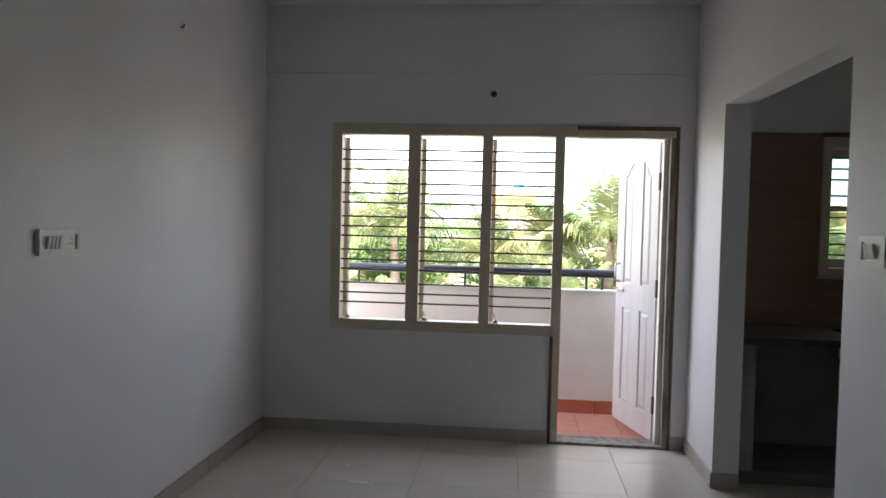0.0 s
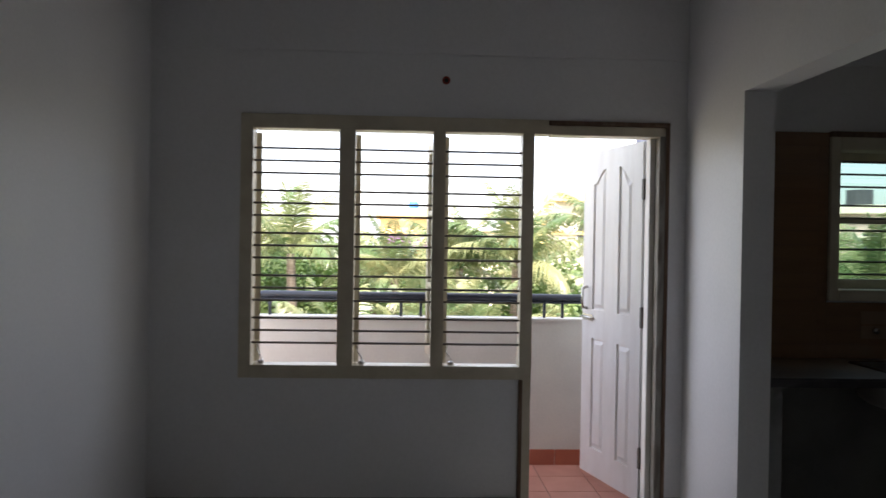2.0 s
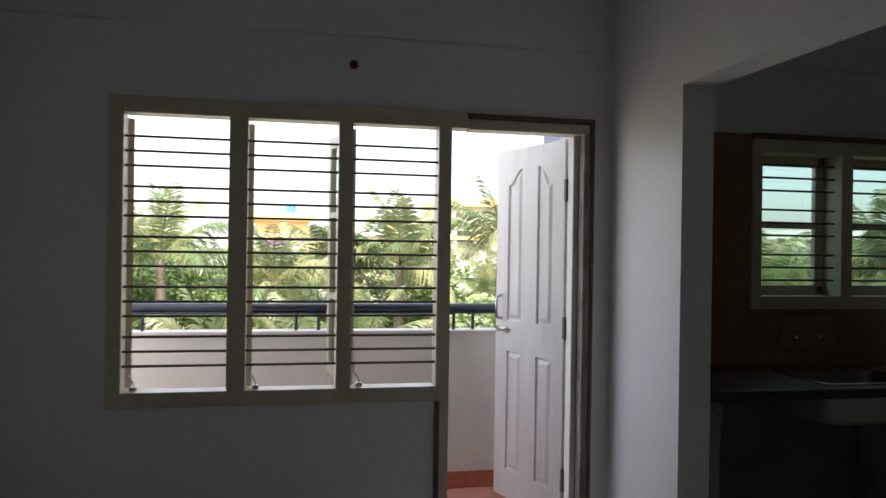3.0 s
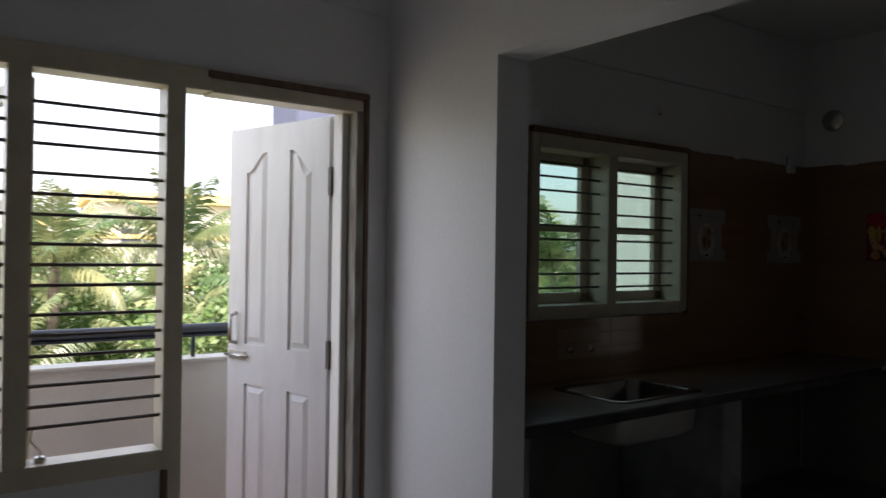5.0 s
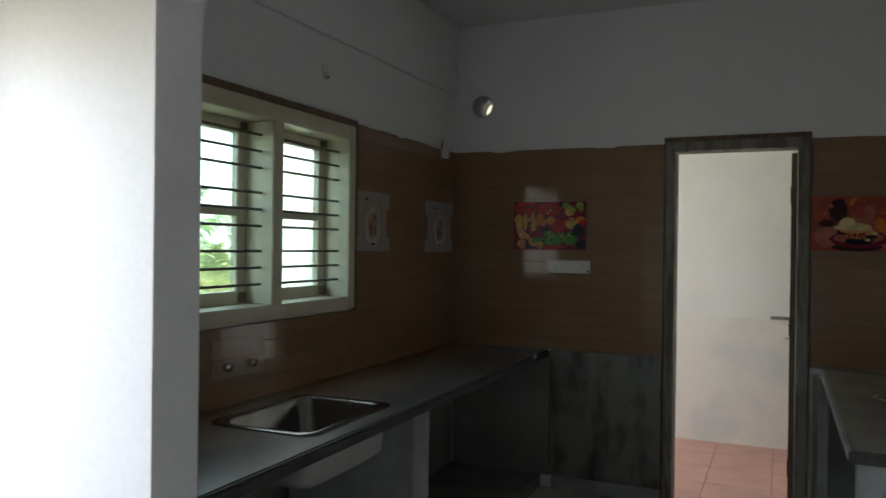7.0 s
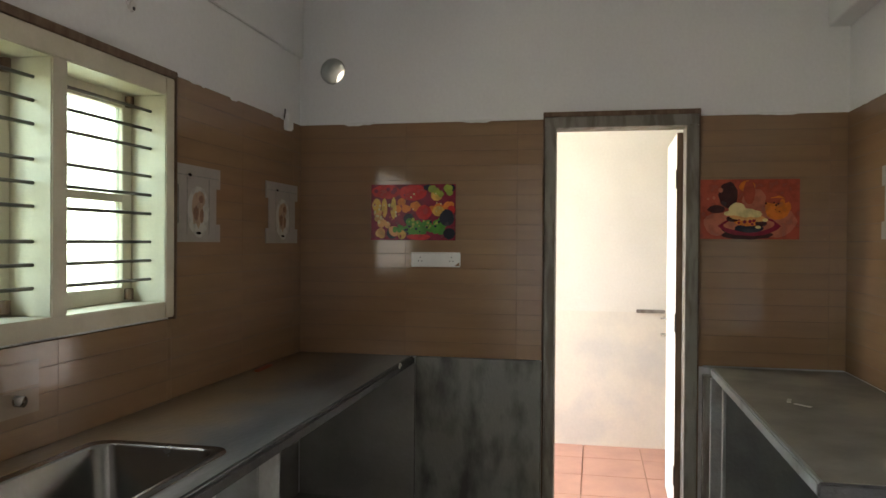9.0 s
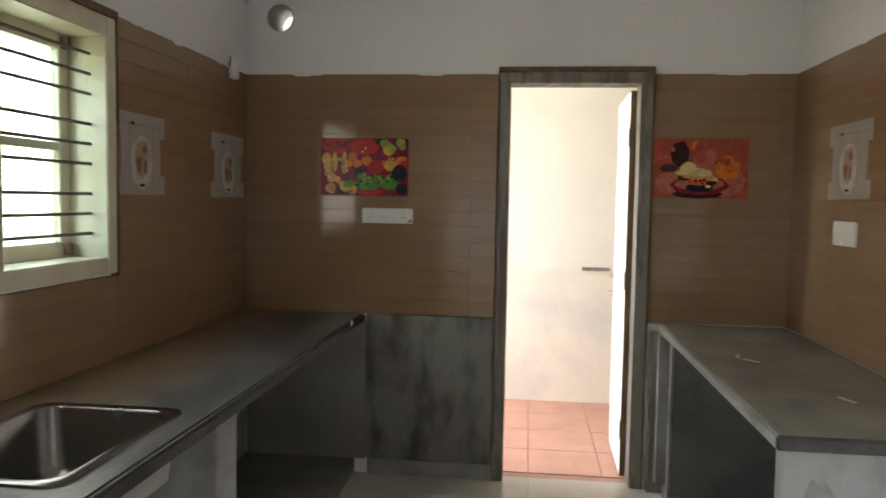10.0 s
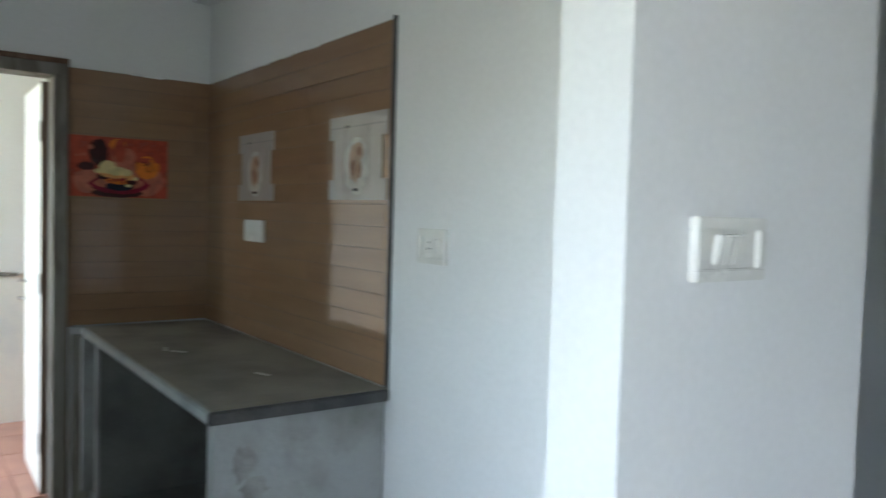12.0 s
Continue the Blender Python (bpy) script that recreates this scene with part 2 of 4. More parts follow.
def rod(a, b, r, r2=None, seg=10, bm=None):
    bm = bm or bmesh.new()
    a, b = Vector(a), Vector(b)
    d = b - a
    bmesh.ops.create_cone(bm, cap_ends=True, segments=seg, radius1=r, radius2=r if r2 is None else r2, depth=d.length,
                          matrix=Matrix.Translation((a + b) / 2) @ d.to_track_quat("Z", "Y").to_matrix().to_4x4())
    return bm


def bent(points, r, seg=8):
    bm = bmesh.new()
    for a, b in zip(points, points[1:]):
        rod(a, b, r, seg=seg, bm=bm)
    for p in points[1:-1]:
        bmesh.ops.create_uvsphere(bm, u_segments=8, v_segments=6, radius=r, matrix=Matrix.Translation(p))
    return bm


def wall_piece(name, boxes, material, label):
    bm = bmesh.new()
    for b in boxes:
        box(*b, bm=bm)
    ob = part(name, bm, material)
    return tagged(ob, label, "wall", kind="structure")


# ---------------------------------------------------------------- plan
N, W, P0, P1, E, S = 5.14, -1.75, 1.153, 1.30, 4.50, 2.33   # inner faces; partition between P0 and P1
NO = 5.29                     # outer face of the north wall
CEIL, DH = 2.94, 2.14
PS0, PS1 = 1.183, 1.328        # the partition south of the kitchen opening
OY0, OY1, OH = 2.865, 4.43, 2.185   # kitchen opening in the partition
EO = 4.65

wall_piece("wall_north", [(W - 0.15, -1.27, N, NO, 0, CEIL), (-1.27, 0.245, N, NO, 0, 0.73), (-1.27, 1.048, N, NO, DH + 0.005, CEIL), (1.048, P0 + 0.07, N, NO, 0, CEIL)],
           M["wall"], "white painted wall with a window and balcony door")
wall_piece("wall_kitchen_north", [(P0 + 0.07, 1.95, N, NO, 0, CEIL), (1.95, 3.175, N, NO, 0, 1.185), (1.95, 3.175, N, NO, 2.09, CEIL), (3.175, EO, N, NO, 0, CEIL)],
           M["wall"], "white painted kitchen wall above brown tiles")
wall_piece("wall_west", [(W - 0.15, W, -3.0, N, 0, CEIL)], M["wall"], "plain white painted wall")
wall_piece("wall_partition", [(P0, P1, OY1, N, 0, CEIL), (PS0, PS1, 2.15, OY0, 0, CEIL)], M["wall"], "white painted wall with an open kitchen doorway")
bm_l = box(0, 1, OY0, OY1, OH, CEIL)
for v in bm_l.verts:
    v.co.x = (P0 if v.co.x < 0.5 else P1) if v.co.y > 3.5 else (PS0 if v.co.x < 0.5 else PS1)
tagged(part("wall_lintel", bm_l, M["wall"]), "white painted lintel over the kitchen opening", "wall", kind="structure")
wall_piece("wall_kitchen_south", [(P1, EO, S - 0.13, S, 0, CEIL)], M["wall"], "white painted kitchen wall beside tiles")
wall_piece("wall_pilaster", [(PS1, 1.985, S, S + 0.045, 0, CEIL)], M["wall"], "shallow white plastered pilaster beside the opening")
wall_piece("wall_passage", [(P0 + 0.8, P0 + 0.95, -3.0, S - 0.13, 0, CEIL), (P0, P0 + 0.95, -0.3, -0.15, 0, CEIL), (P0, P0 + 0.15, -3.0, 1.1, 0, CEIL)], M["wall"], "plain white passage wall")
wall_piece("wall_back", [(W - 0.15, P0 + 0.95, -3.15, -3.0, 0, CEIL)], M["wall"], "plain white wall behind the room")


def wall_east():
    """East kitchen wall with the doorway and a round duct hole."""
    ob = wall_piece("wall_kitchen_east", [(E, EO, S - 0.13, 3.025, 0, CEIL), (E, EO, 3.025, 3.79, DH + 0.01, CEIL), (E, EO, 3.79, 4.80, 0, CEIL),
                                          (E, EO, 4.80, 5.10, 0, 2.26), (E, EO, 4.80, 5.10, 2.56, CEIL), (E, EO, 5.10, N, 0, CEIL)], M["wall"], "white painted kitchen wall with a round duct hole")
    # square patch with a round hole
    cy, cz, r, h = 4.95, 2.41, 0.072, 0.15
    bm = bmesh.new()
    n = 32
    rings = []
    for x in (E, EO):
        inner, outer = [], []
        for i in range(n):
            a = 2 * math.pi * i / n
            c, s_ = math.cos(a), math.sin(a)
            k = h / max(abs(c), abs(s_))
            inner.append(bm.verts.new((x, cy + r * c, cz + r * s_)))
            outer.append(bm.verts.new((x, cy + k * c, cz + k * s_)))
        rings.append((inner, outer))
    for i in range(n):
        j = (i + 1) % n
        (a, b), (c, d) = rings
        bm.faces.new((a[i], a[j], b[j], b[i]))
        bm.faces.new((c[i], d[i], d[j], c[j]))
        bm.faces.new((a[i], c[i], c[j], a[j]))
    bmesh.ops.recalc_face_normals(bm, faces=bm.faces[:])
    part("duct_surround", bm, M["wall"], ob)
    return ob


wall_east()


def duct_pipe():
    """Open plastic sleeve through the wall."""
    bm = bmesh.new()
    n, ro, ri, x0, x1 = 32, 0.071, 0.066, E - 0.004, EO + 0.10
    rings = [[bm.verts.new((x, 4.95 + r * math.cos(2 * math.pi * i / n), 2.41 + r * math.sin(2 * math.pi * i / n))) for i in range(n)] for x, r in ((x0, ri), (x0, ro), (x1, ro), (x1, ri))]
    for a, c in zip(rings, rings[1:] + rings[:1]):
        for i in range(n):
            bm.faces.new((a[i], a[(i + 1) % n], c[(i + 1) % n], c[i]))
    bmesh.ops.recalc_face_normals(bm, faces=bm.faces[:])
    return tagged(part("duct_pipe", bm, M["plaster"], smooth=True), "pale plastic duct sleeve through the wall", "pipe")


duct_pipe()
tagged(part("ceiling", box(W - 0.15, EO, -3.15, NO, CEIL, CEIL + 0.15), M["ceil"]), "plain white painted ceiling", "ceiling", kind="structure")
for nm, b in (("beam_north", (W, P0, N - 0.014, N, 2.485, CEIL)), ("beam_kitchen_north", (P1, E, N - 0.018, N, 2.485, CEIL)), ("beam_kitchen_south", (P1, E, S, S + 0.10, 2.53, CEIL))):
    tagged(part(nm, box(*b, bevel=0.004), M["wall"]), "white painted concrete beam along the wall", "beam", kind="structure")

# floors: beds with tiles on them come last in the file
floor = tagged(part("floor", box(W - 0.15, E + 0.06, -3.15, N, -0.15, -0.006), M["fgrout"]), "beige glossy vitrified tile floor", "floor", kind="structure")
floor_balcony = tagged(part("floor_balcony", box(W - 0.15, 1.55, N, 6.30, -0.20, -0.036), M["grout"]), "red tiled balcony floor", "floor", kind="structure")
floor_utility = tagged(part("floor_utility", box(E + 0.06, 6.35, 1.6, 6.95, -0.20, -0.016), M["ugrout"]), "pale red tiled utility floor", "floor", kind="structure")

# skirting in the living room
skirting = tagged(new("baseboard"), "beige tile skirting along the walls", "skirting", kind="structure")
for x in np.arange(W, 0.23, 0.6):
    part("skirting_tile", box(x + 0.001, min(x + 0.599, 0.232), N - 0.012, N, 0, 0.086, 0.002), M["skirt"], skirting)
part("skirting_tile", box(1.054, P0 - 0.012, N - 0.012, N, 0, 0.086, 0.002), M["skirt"], skirting)
for y in np.arange(-3.0, N - 0.02, 0.6):
    part("skirting_tile", box(W, W + 0.012, y + 0.001, min(y + 0.599, N - 0.012), 0, 0.086, 0.002), M["skirt"], skirting)
part("skirting_tile", box(P0 - 0.012, P0, OY1 - 0.012, N, 0, 0.086, 0.002), M["skirt"], skirting)
part("skirting_tile", box(P0, P1, OY1 - 0.012, OY1, 0, 0.086, 0.002), M["skirt"], skirting)
part("skirting_tile", box(PS0 - 0.012, PS0, 2.18, OY0, 0, 0.086, 0.002), M["skirt"], skirting)
part("skirting_tile", box(1.986, 2.62, S, S + 0.012, 0, 0.086, 0.002), M["skirt"], skirting)
part("skirting_tile", box(E - 0.014, E, 3.80, 4.46, 0, 0.082, 0.002), M["plaster"], skirting)

# ---------------------------------------------------------------- living room window and balcony door
FY0, FY1 = N - 0.012, N + 0.10     # depth of the frame
window_1 = thing("window_1", "cream-painted three-bay window with black bars, sashes open outward", "window", (-0.5, N, 0.73), kind="structure")


def under(ob, parent):
    """Parent while keeping the world place."""
    ob.parent = parent
    ob.matrix_parent_inverse = parent.matrix_basis.inverted()
    return ob


def wpart(name, bm, material, parent, label="", smooth=False):
    ob = part(name, bm, material, None, label, smooth)
    root = parent
    m = parent.matrix_basis.copy()
    while root.parent is not None:
        m = root.parent.matrix_basis @ root.matrix_parent_inverse @ m
        root = root.parent
    ob.parent = parent
    ob.matrix_parent_inverse = m.inverted()
    return ob


wpart("window_frame", box(-1.27, -1.205, FY0, FY1, 0.73, 2.147, 0.004), M["cream"], window_1)
wpart("window_frame", box(-1.205, 0.245, FY0, FY1, 0.73, 0.80, 0.004), M["cream"], window_1)
wpart("window_frame", box(-1.205, 0.40, FY0, FY1, 2.07, 2.147, 0.004), M["cream"], window_1)
for a, b in ((-0.746, -0.661), (-0.242, -0.173)):
    wpart("mullion", box(a, b, FY0, FY1, 0.80, 2.07, 0.004), M["cream"], window_1)


def lean(a, bm):
    """Swing a sash part a little past the right angle about its hinge."""
    bmesh.ops.rotate(bm, cent=(a, FY1, 0), matrix=Matrix.Rotation(radians(11), 3, "Z"), verts=bm.verts)
    return bm


BARS = [0.103 + 0.2295 * g + 0.067 * k for g in range(5) for k in range(3)]
for a, b in ((-1.205, -0.746), (-0.661, -0.242), (-0.173, 0.253)):
    for d in BARS:
        wpart("bar", rod((a - 0.01, N + 0.03, 2.07 - d), (b + 0.01, N + 0.03, 2.07 - d), 0.0062, seg=8), M["bar"], window_1, smooth=True)
    # sash open outward, hinged at the bay's west side
    sx, y0, y1, z0, z1 = a + 0.012, FY1 + 0.01, FY1 + 0.01 + (b - a) * 0.98, 0.80, 2.06
    sash = wpart("sash", lean(a, box(sx - 0.016, sx + 0.016, y0, y0 + 0.05, z0, z1, 0.003)), M["cream"], window_1, "cream sash opened outward")
    wpart("stile", lean(a, box(sx - 0.016, sx + 0.016, y1 - 0.05, y1, z0, z1, 0.003)), M["cream"], sash)
    for zz, hh in ((z0, 0.06), (z1 - 0.06, 0.06), (1.20, 0.03), (1.63, 0.03)):
        wpart("sash_rail", lean(a, box(sx - 0.016, sx + 0.016, y0 + 0.05, y1 - 0.05, zz, zz + hh, 0.002)), M["cream"], sash)
    pane = wpart("pane", lean(a, box(sx - 0.002, sx + 0.002, y0 + 0.05, y1 - 0.05, z0 + 0.06, z1 - 0.06)), M["gl"], sash)
    pane.visible_shadow = False
    for hz in (0.98, 1.44, 1.92):
        wpart("hinge", lean(a, box(sx - 0.019, sx + 0.006, FY1 - 0.004, FY1 + 0.03, hz - 0.04, hz + 0.04, 0.003)), M["cream"], sash)
    wpart("stay_hook", bent([(a + 0.045, N + 0.05, 0.815), (a + 0.05, N + 0.045, 0.83), (a + 0.02, N + 0.06, 0.87), (a + 0.025, N + 0.07, 0.905), (a + 0.01, N + 0.09, 0.91)], 0.0035), M["chrome"], window_1)
    wpart("stay_eye", box(a + 0.03, a + 0.062, N + 0.03, N + 0.06, 0.80, 0.818, 0.003), M["chrome"], window_1)

door_frame = thing("door_frame", "cream and worn bare-wood door frame to the balcony", "door frame", (0.64, N, 0), kind="structure")
wpart("jamb", box(0.245, 0.31, FY0 + 0.001, FY1, 0.0, 2.07, 0.004), M["cream"], door_frame)
wpart("jamb", box(0.242, 0.264, N - 0.016, N + 0.02, 0.0, 0.73, 0.003), M["bare"], door_frame, "bare brown wood jamb edge")
wpart("jamb", box(0.997, 1.032, FY0 - 0.01, FY1 + 0.03, 0.0, 2.07, 0.004), M["worn"], door_frame, "worn grey wood jamb")
wpart("jamb", box(1.032, 1.052, N - 0.026, N + 0.05, 0.0, 2.118, 0.003), M["bare"], door_frame, "bare brown wood jamb edge")
wpart("rebate", box(0.967, 0.997, N + 0.05, FY1 + 0.03, 0.0, 2.07, 0.003), M["wht"], door_frame)
wpart("head", box(0.401, 1.032, FY0, FY1 + 0.002, 2.066, 2.118, 0.004), M["cream"], door_frame)
wpart("head_strip", box(0.385, 1.052, N - 0.028, N + 0.04, 2.118, 2.142, 0.003), M["bare"], door_frame, "dark bare wood strip")
wpart("sill", box(0.245, 1.048, N - 0.014, NO + 0.02, -0.03, 0.018, 0.003), M["worn"], door_frame, "worn threshold")


OGEE = 10


def drop(u):
    """How far a panel's curved head lies below its peak, from the outer side (0) to the peak (1)."""
    w = min(1, max(0, (u - 0.08) / 0.8))
    return 0.085 * (1 - w * w * (3 - 2 * w))


def panel_door(name, label, w, h, th, at, rz, facing, panels, mat_):
    """A moulded door leaf: hinge edge on the local origin, leaf along local +x; raised and recessed panels on both faces."""
    leaf = thing(name, label, "door", at, kind="structure", rz=rz)
    bm = bmesh.new()
    core = th / 2 - 0.012
    box(0.002, w - 0.002, -core, core, 0.002, h - 0.002, bm=bm)
    part("leaf", bm, mat_, leaf)
    for s in (-1, 1):
        y0, y1 = (core, th / 2) if s > 0 else (-th / 2, -core)
        # stiles and rails as a grid round the recessed panels
        bmf = bmesh.new()
        cols = sorted({(p[0], p[1]) for p in panels})
        last = 0
        for a, b in cols:
            box(last, a, y0, y1, 0, h, bm=bmf)
            last = b
        box(last, w, y0, y1, 0, h, bm=bmf)
        for a, b in cols:
            zs = sorted((p[2], p[3], p[4]) for p in panels if (p[0], p[1]) == (a, b))
            z = 0
            for z0, z1, _ in zs:
                box(a, b, y0, y1, z, z0, bm=bmf)
                z = z1
            box(a, b, y0, y1, z, h, bm=bmf)
            # curved shoulder over the tall panels
            for z0, z1, lean in zs:
                if lean:
                    for i in range(OGEE):
                        u0, u1 = i / OGEE, (i + 1) / OGEE
                        q = [(u0, z1 - drop(u0)), (u1, z1 - drop(u1)), (u1, z1 + 0.001), (u0, z1 + 0.001)]
                        q = [(a + (b - a) * (u if lean > 0 else 1 - u), z_) for u, z_ in q]
                        f_ = [bmf.verts.new((x, y0, z_)) for x, z_ in q], [bmf.verts.new((x, y1, z_)) for x, z_ in q]
                        bmf.faces.new(f_[0]), bmf.faces.new(f_[1]), bmf.faces.new((f_[0][0], f_[0][1], f_[1][1], f_[1][0]))
        bmesh.ops.recalc_face_normals(bmf, faces=bmf.faces[:])
        part("face_frame", bmf, mat_, leaf)
        for a, b, z0, z1, lean in panels:
            # raised field with sloping sides
            bmp = bmesh.new()
            m_, k = 0.012, 0.036
            def ring(i, y):
                x0_, x1_ = a + i, b - i
                us = [k_ / OGEE for k_ in range(OGEE + 1)]
                head = [(x0_ + (x1_ - x0_) * u, z1 - i - (drop(u if lean > 0 else 1 - u) if lean else 0)) for u in us]
                return [bmp.verts.new((x, y, z_)) for x, z_ in [(x0_, z0 + i), (x1_, z0 + i)] + head[::-1]]
            yo, yi = s * core, s * (th / 2 - 0.001)
            r0, r1 = ring(m_, yo), ring(k, yi)
            for i in range(len(r0)):
                j = (i + 1) % len(r0)
                bmp.faces.new((r0[i], r0[j], r1[j], r1[i]))
            bmp.faces.new(r1)
            bmp.faces.new(r0[::-1])
            bmesh.ops.recalc_face_normals(bmp, faces=bmp.faces[:])
            part("panel", bmp, mat_, leaf)
    return leaf


DW = 0.678
PAN = [(0.108, 0.253, 1.05, 1.93, 1), (0.405, 0.555, 1.05, 1.93, -1), (0.108, 0.253, 0.17, 0.868, 0), (0.405, 0.555, 0.17, 0.868, 0)]
DIR = math.degrees(math.atan2(5.965 - 5.285, 0.775 - 0.962))
door_1 = panel_door("door_1", "white four-panel moulded door standing open onto the balcony", DW, 2.052, 0.042, (0.976, 5.285, 0.012), DIR, 1, PAN, M["door"])
HS = 1   # the face seen from the room
def door_hw(s):
    y = s * 0.021
    part("handle", bent([(DW - 0.062, y, 1.052), (DW - 0.062, y + s * 0.035, 1.062), (DW - 0.062, y + s * 0.035, 1.182), (DW - 0.062, y, 1.192)], 0.009), M["chrome"], door_1, "chrome pull handle", True)
    bolt = part("bolt", rod((DW - 0.16, y + s * 0.012, 0.995), (DW + 0.005, y + s * 0.012, 0.995), 0.008), M["chrome"], door_1, "steel sliding bolt", True)
    part("bolt_plate", box(DW - 0.14, DW - 0.01, min(y, y + s * 0.004), max(y, y + s * 0.004), 0.975, 1.015, 0.001), M["chrome"], bolt)
    part("bolt_knob", rod((DW - 0.1, y + s * 0.01, 0.995), (DW - 0.1, y + s * 0.035, 0.985), 0.005), M["chrome"], bolt)
door_hw(HS)
for hz in (0.25, 1.05, 1.78):
    part("hinge", box(-0.018, 0.004, -0.016, 0.026, hz - 0.06, hz + 0.06, 0.003), M["bar"], door_1, "dark iron hinge")

hole = thing("ceiling_point", "small round red electrical point on the wall", "electrical point", (-0.177, N, 2.349))
part("ring", rod((0, -0.004, 0), (0, 0.004, 0), 0.022, seg=20), M["red"], hole)
part("core", rod((0, -0.006, 0), (0, 0, 0), 0.012, seg=14), M["dark"], hole)

hook = thing("wall_hook", "small bent wire hook high on the wall", "hook", (W, 3.79, 2.45), rz=90)
part("hook_wire", bent([(0, 0, 0), (0, -0.015, 0.0), (0.005, -0.018, 0.016)], 0.004), M["dark"], hook)

# ---------------------------------------------------------------- switches and sockets


def switch_plate(name, label, w, h, at, rz, rockers, sockets):
    """Plate in the local xz plane, facing local -y; the wall face at y = 0."""
    ob = thing(name, label, "switch", at, rz=rz)
    part("plate", box(-w / 2 + 0.004, w / 2 - 0.004, -0.009, 0, -h / 2 + 0.004, h / 2 - 0.004, 0.001), M["plastic"], ob)
    k = 0.02 if rockers else 0.006
    bm = bmesh.new()
    for b in ((-w / 2, w / 2, h / 2 - k, h / 2), (-w / 2, w / 2, -h / 2, -h / 2 + k), (-w / 2, -w / 2 + k, -h / 2 + k, h / 2 - k), (w / 2 - k, w / 2, -h / 2 + k, h / 2 - k)):
        box(b[0], b[1], -0.017 if rockers else -0.012, 0, b[2], b[3], 0.0025, bm=bm)
    part("bezel", bm, M["plastic"], ob)
    for x in rockers:
        r = part("rocker", box(-0.0105, 0.0105, -0.009, 0.003, -0.024, 0.024, 0.002), M["plastic"], ob)
        r.matrix_basis = pose(x, -0.0115, 0, 11, 0, 0)
    for x in sockets:
        for dx, dz in ((0, 0.012), (-0.009, -0.008), (0.009, -0.008)):
            part("pin_hole", rod((x + dx, -0.0098, dz), (x + dx, -0.006, dz), 0.0032, seg=8), M["dark"], ob)
    return ob


switch_plate("switch_plate", "white switch plate with four rockers and a socket on the wall", 0.265, 0.098, (W, 2.745, 1.368), 90, (-0.075, -0.05, -0.025, 0.0), (0.075,))
switch_plate("switch_plate", "white switch plate with three rockers beside the kitchen opening", 0.186, 0.102, (PS0, 2.626, 1.419), -90, (-0.035, -0.012, 0.011), ())
switch_plate("socket_plate", "long white socket plate under the vegetable print", 0.27, 0.078, (E, 4.365, 1.382), -90, (), (-0.085, 0.085))
switch_plate("socket_plate", "small white blank plate on the tiled wall", 0.22, 0.10, (3.83, S + 0.009, 1.36), 180, (), ())
switch_plate("socket_plate", "square white socket plate on the painted wall", 0.15, 0.11, (2.40, S, 1.36), 180, (0.03,), (-0.02,))

# ---------------------------------------------------------------- kitchen window
window_2 = thing("window_2", "cream-painted kitchen window with black bars and tinted closed panes", "window", (2.56, N, 1.185), kind="structure")
KX0, KX1, KZ0, KZ1 = 1.955, 3.17, 1.185, 2.09
KF0, KF1 = N - 0.03, NO
wpart("window_frame", box(KX0, KX0 + 0.055, KF0, KF1, KZ0, KZ1, 0.004), M["cream"], window_2)
wpart("window_frame", box(KX1 - 0.06, KX1, KF0, KF1, KZ0, KZ1, 0.004), M["cream"], window_2)
wpart("window_frame", box(KX0 + 0.055, KX1 - 0.06, KF0, KF1, KZ1 - 0.07, KZ1, 0.004), M["cream"], window_2)
wpart("window_sill", box(KX0 + 0.055, KX1 - 0.06, KF0, KF1, KZ0, KZ0 + 0.06, 0.004), M["cream"], window_2)
wpart("mullion", box(2.50, 2.57, KF0, KF1, KZ0 + 0.06, KZ1 - 0.07, 0.004), M["cream"], window_2)
wpart("edge_strip", box(KX1 + 0.001, KX1 + 0.014, N - 0.034, N, KZ0 - 0.01, KZ1 + 0.03, 0.002), M["bare"], window_2, "dark bare wood edge")
wpart("edge_strip", box(KX0, KX1 + 0.001, N - 0.034, N, KZ1 + 0.001, KZ1 + 0.03, 0.002), M["bare"], window_2, "dark bare wood edge")
for a, b in ((KX0 + 0.055, 2.50), (2.57, KX1 - 0.06)):
    z0, z1, y0, y1 = KZ0 + 0.06, KZ1 - 0.07, N + 0.112, N + 0.147
    sash = wpart("sash", box(a, a + 0.04, y0, y1, z0, z1, 0.003), M["cream"], window_2)
    wpart("stile", box(b - 0.058, b, y0, y1, z0, z1, 0.003), M["cream"], sash)
    for zz, hh in ((z0, 0.055), (z1 - 0.055, 0.055), (1.617, 0.028)):
        wpart("sash_rail", box(a + 0.04, b - 0.058, y0, y1, zz, zz + hh, 0.002), M["cream"], sash)
    pane = wpart("pane", box(a + 0.04, b - 0.058, y0 + 0.015, y0 + 0.019, z0 + 0.055, z1 - 0.055), M["gl_teal"], sash)
    for d in [0.060 + 0.245 * g + 0.070 * k for g in range(3) for k in range(3)]:
        wpart("bar", rod((a - 0.005, N + 0.035, z1 - d), (b + 0.005, N + 0.035, z1 - d), 0.006, seg=8), M["bar"], window_2, smooth=True)
    for zz in (z0 + 0.03, z1 - 0.03):
        wpart("tower_bolt", rod((b - 0.035, y0 - 0.012, zz - 0.02), (b - 0.035, y0 - 0.012, zz + 0.02), 0.016), M["bare"], sash, "dark metal catch")

